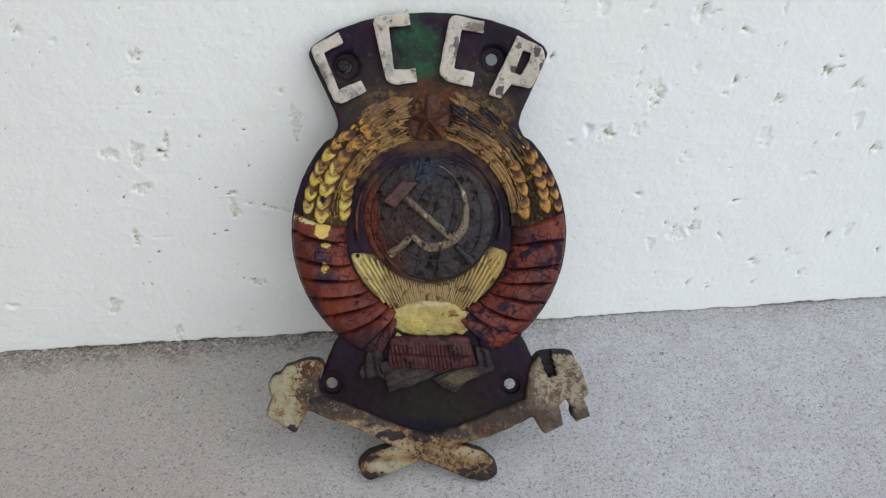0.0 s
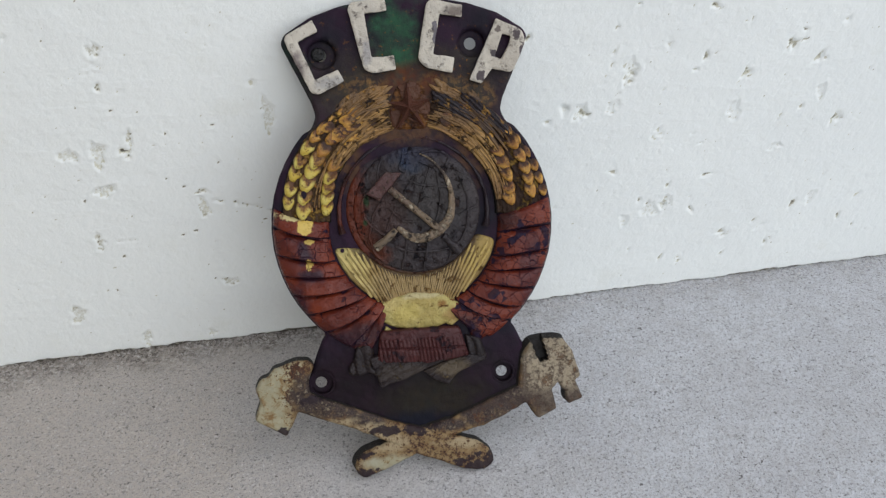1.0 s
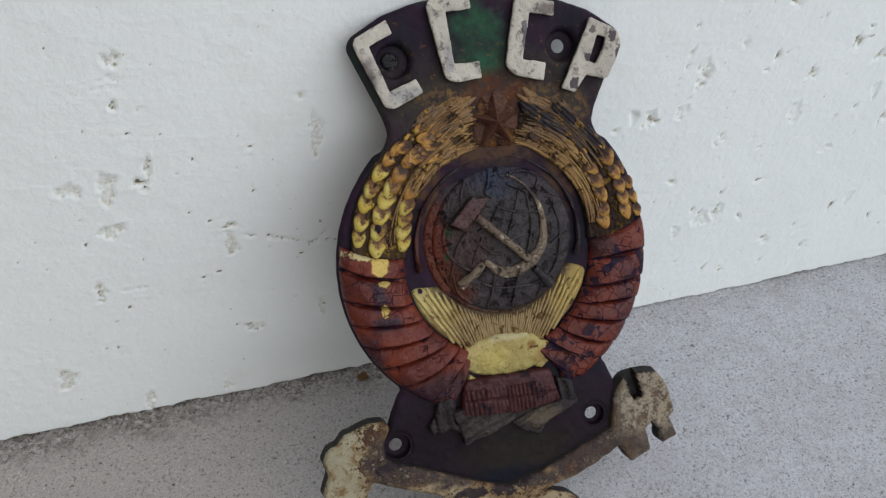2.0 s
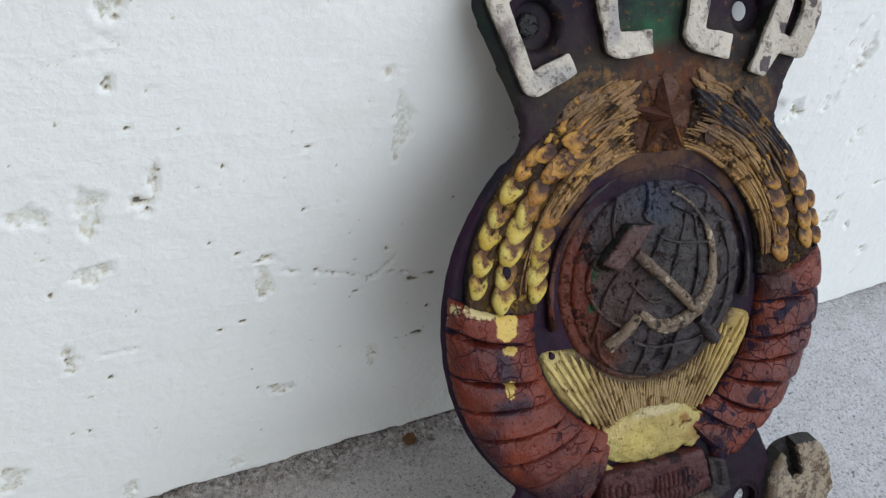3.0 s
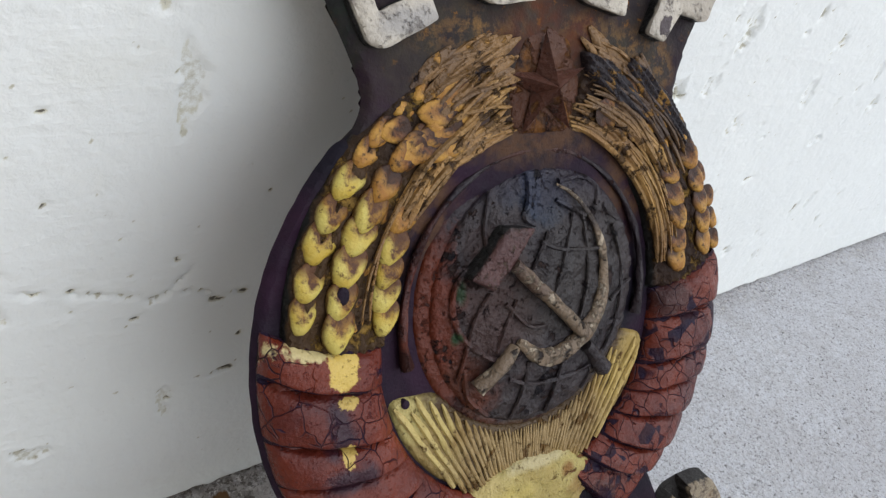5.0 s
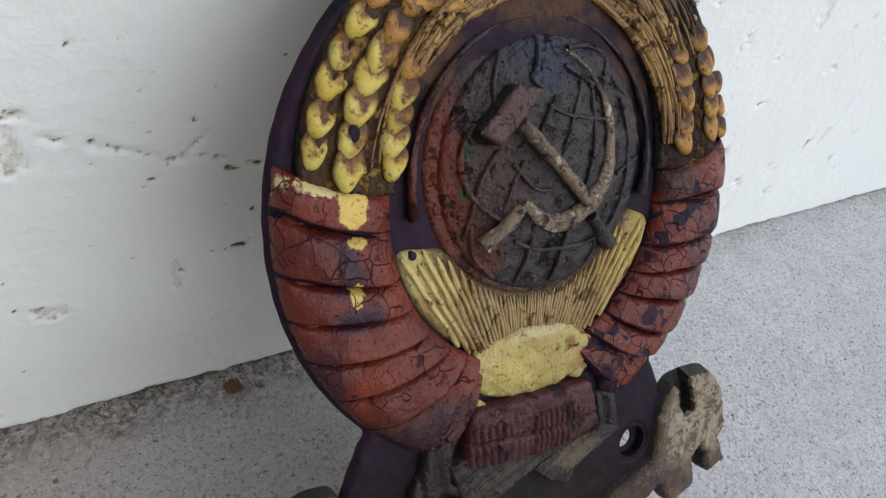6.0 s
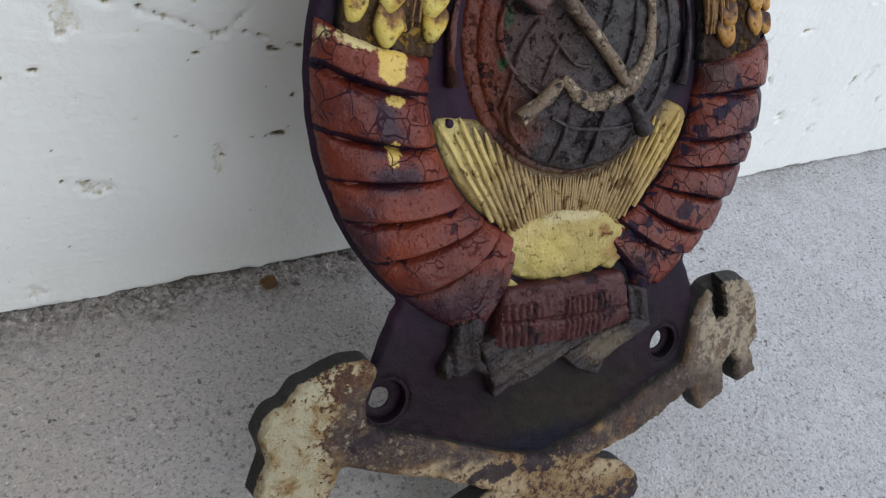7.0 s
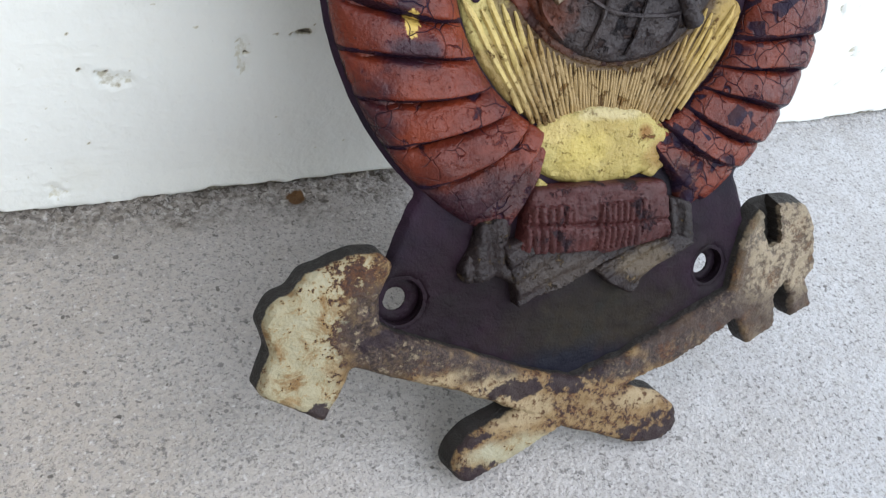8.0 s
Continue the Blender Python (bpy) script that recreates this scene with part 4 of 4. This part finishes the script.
def grain(x, y, z, turn, size, meshes, tip=10.0, flat=1.0):
    g = new("grain", rng.choice(meshes))
    g.parent = plaque
    g.matrix_basis = pose(x * MM, y * MM, z * MM, tip, rng.uniform(-8, 8), turn) @ Matrix.Diagonal((size * rng.uniform(0.92, 1.08), size * rng.uniform(0.92, 1.08), size * flat, 1))


# each ear: its distance from the middle at the ribbon and higher up, its height, the size and the angles of its husks' feet
EARS = {1: ((121, 119, 8.6, 0.92, (176.5, 170.5, 163.5, 157, 150.5, 144, 138, 132, 126)), (107, 106, 11.2, 0.98, (180, 174, 167, 160, 153.5, 146.5, 140, 134, 128, 122)), (84, 92, 9.2, 0.86, (178, 171, 164.5, 158, 150, 141, 133, 126, 120))),
        -1: ((131, 121, 7.4, 0.66, (176.5, 170.5, 165, 158, 151, 144)), (117, 119, 10.8, 0.84, (175, 170, 164, 158, 151, 144)), (95, 104, 11.4, 0.86, (178, 172, 164, 157, 150, 140, 132)))}
for side in (1, -1):
    for c, (r0, r1, lift, big, feet) in enumerate(EARS[side]):
        for i, a in enumerate(feet):
            f = (180 - a) / 40
            r = r0 + (r1 - r0) * f
            a = a - 4.2 * big + rng.uniform(-0.8, 0.8)
            bright = side > 0 and a > (143, 148, 152)[c]
            hgt = lift - 1.2 - max(0, 150 - a) * 0.03 + rng.uniform(-0.5, 0.5)
            size = big * (1 - max(0, 152 - a) * 0.010)
            x, y = r * math.cos(radians(a)), r * math.sin(radians(a))
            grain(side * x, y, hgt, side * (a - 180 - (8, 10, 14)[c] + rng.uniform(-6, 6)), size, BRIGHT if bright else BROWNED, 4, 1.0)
            # thin dirty slivers between the ears
            if c < 2:
                rr, aa = r - 9.5 * big, a + rng.uniform(-3, 1)
                x, y = rr * math.cos(radians(aa)), rr * math.sin(radians(aa))
                grain(side * x, y, hgt - 3.0, side * (aa - 180 - 12 + rng.uniform(-12, 12)), size * 0.55, BROWNED, 6)
    # a few flat husks, then narrow leaves lying over one another towards the star
    for k in range(14):
        a, r = rng.uniform(114, 134), rng.uniform(94, 117)
        x, y = r * math.cos(radians(a)), r * math.sin(radians(a))
        grain(side * x, y, 7.3 + 3.2 * math.sin(math.pi * (r - 84) / 46), side * (a - 180 - 24 + rng.uniform(-14, 14)), rng.uniform(0.7, 1.0), BROWNED, 8, 0.5)
    for k in range(54 if side > 0 else 26):
        a, r = rng.uniform(102, 123 if side > 0 else 132), (102 if side > 0 else 112) + (24 if side > 0 else 14) * rng.random()
        x, y = r * math.cos(radians(a)), r * math.sin(radians(a))
        turn = radians(a - 90 + rng.uniform(2, 34) * (r - 92) / 34 + rng.uniform(-7, 7))
        length, wide = rng.uniform(13, 25), rng.uniform(1.7, 3.2)
        z = 6.9 + 3.2 * math.sin(math.pi * (r - 82) / 48) + rng.uniform(-0.5, 0.5)
        bend = rng.uniform(-0.12, 0.12)
        path, rad = [], []
        for j in range(8):
            f = j / 7 - 0.5
            q = turn + bend * f * 2
            path.append((side * (x + length * f * math.cos(q)), y + length * f * math.sin(q), z + 0.8 * f))
            rad.append(wide * max(0.18, math.sin(math.pi * (j + 0.6) / 8.2)))
        tube("leaf", path, rad, LEAF, plaque, sides=8, squash=0.55, seed=k, wob=0.3)

# raised discs instead of two holes, whose shade is given by dark paint
cast("hole", circle(-72, -34, 1.9, 12, 1.1), IRON, plaque, 5.3, 0, 0.5, 0.9, label="dark disc standing in for a hole in the ray field", wobble=0.4)
cast("hole", circle(-105, 23, 2.6, 16, 1.4), IRON, plaque, 14.0, 6, 0.6, 1.0, label="dark disc standing in for a hole in a husk", wobble=0.2)

# straw and awns
for side in (1, -1):
    for i in range(48):
        f = (i / 47) ** 1.5
        long_one = (0.2 < f < 0.36 and i % 3 == 0) if side > 0 else f < 0.3 and i % 2 == 0
        a_lo = 174 if long_one else rng.uniform(114, 124) if side > 0 and f > 0.3 else rng.uniform(120, 150)
        a_hi = rng.uniform(100, 106) if rng.random() < 0.7 else rng.uniform(108, 122)
        r0, r1 = 83 + 42 * f, 84 + 43 * min(1, max(0, f + rng.uniform(-0.12, 0.12)))
        path, rad = [], []
        for k in range(13):
            t = k / 12
            a = radians(a_lo + (a_hi - a_lo) * t)
            r = r0 * (1 - t) + r1 * t + 1.2 * math.sin(5 * t + i)
            h = 7.2 + 4.6 * math.sin(math.pi * f) + 1.0 * math.sin(math.pi * t) - 0.8 * t + 0.8 * math.sin(i * 2.4)
            path.append((side * r * math.cos(a), r * math.sin(a), h))
            rad.append((0.9 if long_one and f > 0.15 else 1.8 if f < 0.35 else 1.4) * (1 - 0.35 * t) * min(1, 0.4 + 4 * min(t, 1 - t)))
        tube("straw", path, rad, GOLD if f < 0.5 else LEAF, plaque, sides=6, seed=i, wob=0.35)

# two broad dark blades over one sheaf


def ridged(dx, dy, wave):
    return lambda q: 0.8 * np.sin((q[:, 0] * dx + q[:, 1] * dy) * wave)


cast("blade", rounded([(21, 117), (24, 105), (40, 94), (58, 85), (67, 81), (62, 92), (50, 103), (36, 113)], 3), BLADE, plaque, 13.6, 6, 2.6, 0.9, relief=ridged(0.6, 0.8, 1.7), label="dark ridged wheat blade", rough=0.6, seed=31)
cast("blade", rounded([(50, 107), (63, 94), (79, 82), (97, 69), (96, 79), (81, 95), (64, 108), (50, 115)], 3), BLADE, plaque, 12.4, 5, 2.6, 0.9, relief=ridged(0.7, 0.7, 1.7), label="dark ridged wheat blade", rough=0.6, seed=37)

# bed of the sheaves
for side in (1, -1):
    ring = [(side * x, y) for x, y in arc(127.5, 184, 140, 12, 0, 0) + arc(126, 134, 102, 8, 0, 0) + arc(81, 100, 184, 20, 0, 0)]
    cast("sheaf", np.array(ring), BED, plaque, 5.6, 0, 3, 2.0, label="bed of the wheat sheaf, brown wash with painted-in shade", rough=1.2,
         relief=lambda q: 4.0 * np.sin(np.pi * np.clip((np.hypot(q[:, 0], q[:, 1]) - 81) / 50, 0, 1)) + 0.8 * np.sin(np.hypot(q[:, 0], q[:, 1]) * 1.3 + q[:, 1] * 0.2))

# star on its rust-brown field
cast("star_field", rounded([(-15, 121), (1, 131), (17, 122), (25, 100), (17, 79), (-16, 79), (-23, 100)], 5), RUST, plaque, 8.2, 0, 5, 2.2, label="rust-brown field behind the star", rough=0.7, wobble=1.5)
bm = bmesh.new()
tip = []
for i in range(10):
    r = 24.5 if i % 2 == 0 else 8.0
    tip.append(bm.verts.new(((-0.5 + r * math.cos(radians(92 + 36 * i))) * MM, (101 + r * math.sin(radians(92 + 36 * i))) * MM, (10.2 if i % 2 == 0 else 8.6) * MM)))
peak = bm.verts.new((-0.0005, 101 * MM, 19.0 * MM))
for i in range(10):
    bm.faces.new((tip[i], tip[(i + 1) % 10], peak))
bm.faces.new(tip[::-1])
part("star", bm, STAR, plaque, "faceted five-pointed star in rust-brown paint", False)

# globe in its rim
GX, GY, GR = 3.5, 2.5, 62.5
cast("rim", circle(0.5, 3.5, 66.5, 72), RIM, plaque, 3.2, 0, 1.5, 2.0, [circle(GX, GY, GR - 1.5, 56)], label="rim with worn red paint on one side",
     relief=lambda q: -2.0 * smoothstep(q[:, 0] + 0.4 * q[:, 1], -10, 40) + 2.0 * smoothstep(-np.hypot(q[:, 0] - 0.5, q[:, 1] - 3.5), -66, -52))
cast("globe", circle(GX, GY, GR, 72), GREY, plaque, 3.5, 0, 1.5, 1.4, rough=0.9,
     relief=lambda q: 0.8 * smoothstep(lumps(q, 26, 4.0), 0.02, 0.10) + 0.5 * lumps(q, 5, 2.0) + 11 * np.clip(1 - ((q[:, 0] - GX) ** 2 + (q[:, 1] - GY) ** 2) / (GR + 1) ** 2, 0, 1) ** 0.72, label="dark grey-brown domed globe")
for side in (1, -1):
    path = [(side * 73 * math.cos(radians(a)), 73 * math.sin(radians(a)), 4.5) for a in np.linspace(194, 89.4, 26)]
    tube("moulding", path, [3.6, 3.0] + [2.1 - 0.05 * k + 0.3 * math.sin(k) for k in range(22)] + [1.0, 0.8], RIM, plaque, "thin dark moulding round the globe", sides=8, wob=0.3)


def dome(x, y):
    return 3.5 + 11 * max(0, 1 - ((x - GX) ** 2 + (y - GY) ** 2) / (GR + 1) ** 2) ** 0.72


def on_globe(fn, radius, name, n=24):
    path = []
    for k in range(n):
        x, y = fn(k / (n - 1))
        path.append((x, y, dome(x, y) + 1.1))
    tube(name, path, radius, GREY, plaque, sides=6, wob=0.3, squash=0.9)


# its worn net of lines and the edges of its lands
NET = [[(-32, 12), (-40, -1), (-46, -28)], [(-18, 7), (-24, -5), (-28, -17)], [(1, 36), (-9, 20)], [(17, 43), (8, 18), (2, 2)], [(23, 42), (26, 14), (21, -8)],
       [(-9, -25), (-11, -40), (-15, -55)], [(12, -30), (9, -45), (7, -57)], [(31, -30), (34, -42), (31, -50)], [(46, 34), (53, 10), (51, -16), (42, -34)], [(-28, 56), (-33, 42), (-33, 31)],
       [(-4, 32), (9, 27), (34, 24)], [(7, 50), (25, 41)], [(-20, -32), (-2, -38), (30, -37), (48, -28)], [(-24, 6), (-12, -6), (-2, -8)], [(44, -4), (52, 0), (62, 3)], [(40, 42), (50, 36)]]
for line in NET:
    way = curve(line, 8)
    on_globe(lambda t, way=way: way[round(t * (len(way) - 1))][:2], 1.1, "grid_line", len(way))
LANDS = [[(-33, 28), (-46, 20), (-50, 8), (-46, -6), (-36, -16), (-24, -23)], [(10, 58), (25, 59), (36, 53), (33, 45)], [(-7, 63), (-9, 51), (-12, 44), (-7, 40)], [(-44, -22), (-40, -38), (-28, -50)]]
for line in LANDS:
    way = curve(line, 8)
    on_globe(lambda t, way=way: way[round(t * (len(way) - 1))][:2], 1.5, "land_edge", len(way))

# hammer and sickle
cast("hammer_head", rounded([(-46, 21), (-25.5, 42), (-11, 39.5), (-22, 26), (-34, 14)], 1.2), HEAD, plaque, 18.8, 9, 1.2, 1.6, label="worn brown hammer head", rough=0.7)
way = curve([(-23, 25, 17.5, 3.2), (-10, 13, 18.3, 3.4), (6, -1, 18, 3.2), (18, -12, 17.2, 3.4), (24, -18, 15.5, 2.6)])
tube("hammer_handle", [p[:3] for p in way], [p[3] for p in way], TAN, plaque, "worn tan handle", sides=12, wob=0.2)
way = curve([(27, -24, 13.5, 3.0), (34, -31, 12.6, 3.6), (43, -41, 10.2, 4.4)])
tube("handle_end", [p[:3] for p in way], [p[3] for p in way], GREY, plaque, "dark handle end", sides=10, wob=0.25)
way = curve([(8, 57, 0.6), (17, 52, 0.9), (26, 43, 1.3), (34, 29, 2.0), (37, 12, 3.0), (34, -5, 4.0), (24, -17, 5.0), (9, -24.5, 4.9), (-4, -23, 4.0), (-13, -16.5, 2.8), (-17, -13, 1.6)])
tube("sickle_blade", [(p[0], p[1], dome(p[0], p[1]) + 1.6) for p in way], [p[2] for p in way], TAN, plaque, "worn silver-tan sickle blade", sides=12, squash=0.62, wob=0.25)
way = curve([(-19, -15, 14.6, 2.6), (-24, -20, 15, 3.6), (-31, -26, 14.6, 3.6), (-39, -32, 12.6, 4.4)])
tube("sickle_handle", [p[:3] for p in way], [p[3] for p in way], TAN, plaque, sides=12, wob=0.25)

# rays and rising sun
ray_out = arc(RI - 0.5, 192, 348, 40)
ray_in = [(0.5 + 65 * math.cos(radians(a)), 3.5 + 65 * math.sin(radians(a))) for a in np.linspace(335, 205, 30)]
cast("ray_field", rounded(ray_out[::3] + ray_in[::3], 7), FIELD, plaque, 4.0, 0, 2.5, 1.6, label="olive and yellow painted field of the sun rays", rough=0.35)
for i in range(46):
    u = i / 45 * 2 - 1
    a = radians(90 - 34 * (0.72 * u + 0.28 * u ** 3))
    path, k = [], 40.0
    while k < 160:
        x, y = k * math.cos(a), -150 + k * math.sin(a)
        if math.hypot(x - 0.5, y - 3.5) < 66 or y > -34 - 4 * math.sin(i * 2.1) or (path and math.hypot(x - CX, y - CY) > RI):
            break
        if math.hypot(x - CX, y - CY) < RI:
            path.append((x + 0.3 * math.sin(k * 0.21 + i * 1.7), y, 4.35 + 0.2 * math.sin(k * 0.3 + i)))
        k += 2.6
    if len(path) > 3:
        n, w = len(path), 0.78 + 0.85 * abs(u) ** 2
        tube("ray", path, [w * (0.75 + 0.35 * j / n) * min(1, 0.35 + 0.3 * (n - 1 - j)) for j in range(n)], OLIVE, plaque, sides=6, wob=0.3, seed=i, squash=0.8)
cast("sun", circle(0.5, -98.8, 42, 56, 0.465), SUNNY, plaque, 3, 0, 2.4, 2.0, relief=lambda q: 6.0 * np.sqrt(np.clip(1 - ((q[:, 0] - 0.5) / 43) ** 2 - ((q[:, 1] + 98.8) / 20.5) ** 2, 0, 1)), label="yellow domed rising sun", rough=1.2, wobble=1.5)

for flake in ([(33, -90), (45, -94), (53, -99), (45, -102), (41, -110), (33, -116), (27, -114), (36, -104)], [(50, -84), (58, -81), (63, -82.5), (56, -86)], [(52, -89), (60, -88), (55, -92)],
              [(-34, -113), (-26, -118), (-21, -121), (-27, -123), (-36, -118)], [(2, -119), (14, -121), (22, -119), (14, -124), (4, -123)]):
    cast("paint_flake", rounded(flake, 1.2), SUNNY, plaque, 5.4, 0, 1.2, 1.2, label="torn flake of yellow paint", rough=1.2, wobble=0.8, seed=flake[0][0])

# ribbon knot below the sun
def knot_relief(q):
    u = q[:, 0] + 0.15 * q[:, 1]
    ribs = 2.3 * np.sqrt(np.abs(np.sin(np.pi * (u / 3.9 + 0.25 * np.sin(q[:, 0] / 9))))) * (0.45 + 0.55 * (np.sin(q[:, 0] / 7.5) > -0.35))
    return ribs * (np.abs(q[:, 1] + 137) < 12) - 2.2 * np.exp(-((q[:, 1] + 136 + 0.04 * q[:, 0]) / 1.3) ** 2) - (q[:, 0] / 40) ** 2 * 3 - 2.5 * smoothstep(-q[:, 1], 138, 152)


cast("ribbon_knot", rounded([(-40, -117), (0, -115.5), (40, -117), (49, -149), (14, -153), (-44, -149)], 4), BROWN, plaque, 12.6, 0, 3, 0.9, relief=knot_relief, label="ribbed dark red ribbon knot", rough=0.7)


def crumple(dx, dy, wave, deep):
    """Folds of cloth across the direction dx, dy, with a finer weave on them."""
    def relief(q):
        u = q[:, 0] * dx + q[:, 1] * dy + 1.5 * np.sin(q[:, 0] * 0.11 - q[:, 1] * 0.13)
        return deep * (np.abs(np.sin(u * wave)) ** 0.8 - 0.6) + 0.12 * np.sin(u * wave * 5.3) + 0.9 * lumps(q, 11, dx)
    return relief


cast("ribbon_fold", rounded([(-64, -131), (-47, -128), (-47, -142), (-50, -152), (-43, -158), (-43, -165), (-54, -159), (-62, -162), (-71, -161), (-74, -155), (-68, -145)], 3), TAIL, plaque, 7.5, 0, 3.2, 1.2, rough=0.7, seed=1, relief=crumple(1, 0.35, 0.26, 2.4), label="crumpled ribbon fold")
cast("ribbon_fold", rounded([(45, -126), (61, -130), (68, -152), (58, -157), (48, -147)], 3), TAIL, plaque, 7.0, 0, 3.2, 1.2, rough=0.7, seed=2, relief=crumple(1, 0.3, 0.28, 2.2), label="crumpled ribbon fold")
cast("ribbon_tail", rounded([(-53, -143), (-38, -141), (0, -147), (36, -146), (5, -158), (-8, -163.5), (-18, -168), (-33, -171.5), (-42, -176), (-45, -163)], 2), TAIL, plaque, 9.5, 0, 1.6, 1.0, rough=0.6, seed=4, relief=crumple(-0.42, 0.9, 0.34, 1.8), label="frayed ribbon tail")
cast("ribbon_tail", rounded([(1, -160), (26, -151), (52, -146), (67, -153), (49, -159.5), (37, -164.5), (26, -176.5), (12, -170)], 2), TAIL, plaque, 9.0, 0, 1.6, 1.0, rough=0.6, seed=8, relief=crumple(-0.45, 0.9, 0.36, 1.8), label="frayed ribbon tail")

# crossed tools
T_TOP, T_BACK = 9, -3.5
hammer_outline = [(-107, -147), (-112, -142), (-125, -141), (-147, -148), (-152, -155.5), (-161, -158), (-165.5, -168), (-162, -181), (-168.5, -199), (-154, -208), (-139, -218), (-133, -209), (-126, -193), (-103, -202.5), (-75, -214), (-41, -230), (-10, -247), (40, -268, 6), (58, -270, 7), (70, -264, 7), (69, -251, 7), (54, -239, 6), (12, -225), (-31, -212), (-76, -192), (-105, -180.5), (-113, -174), (-113, -159)]
wrench_outline = [(103, -150), (112, -139), (124, -136), (146, -138), (154.5, -149), (164, -178), (158, -182.5), (165.5, -201), (150, -208), (146, -192), (139, -183), (133, -190), (138, -211), (118, -221), (106, -202), (62, -223), (31, -231), (-4, -245), (-42, -262, 6), (-65, -270, 8), (-74.5, -257, 8), (-66, -243, 6), (-10, -222), (26, -214), (98, -184)]
slot = rounded([(111, -133), (123, -132), (130, -158), (121, -160.5)], 2)


def slotted(q):
    return -8.5 * inside(slot, q) + 0.8 * np.sin(q[:, 0] / 11) * np.sin(q[:, 1] / 13)


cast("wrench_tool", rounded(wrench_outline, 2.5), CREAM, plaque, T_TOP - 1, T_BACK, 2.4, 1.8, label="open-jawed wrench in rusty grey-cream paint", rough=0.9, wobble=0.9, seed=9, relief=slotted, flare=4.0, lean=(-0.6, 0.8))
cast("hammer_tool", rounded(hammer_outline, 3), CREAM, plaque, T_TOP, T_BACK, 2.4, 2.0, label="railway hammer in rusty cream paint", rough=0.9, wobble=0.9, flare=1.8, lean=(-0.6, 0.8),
     relief=lambda q: 0.9 * np.sin(q[:, 0] / 12) * np.sin(q[:, 1] / 10))
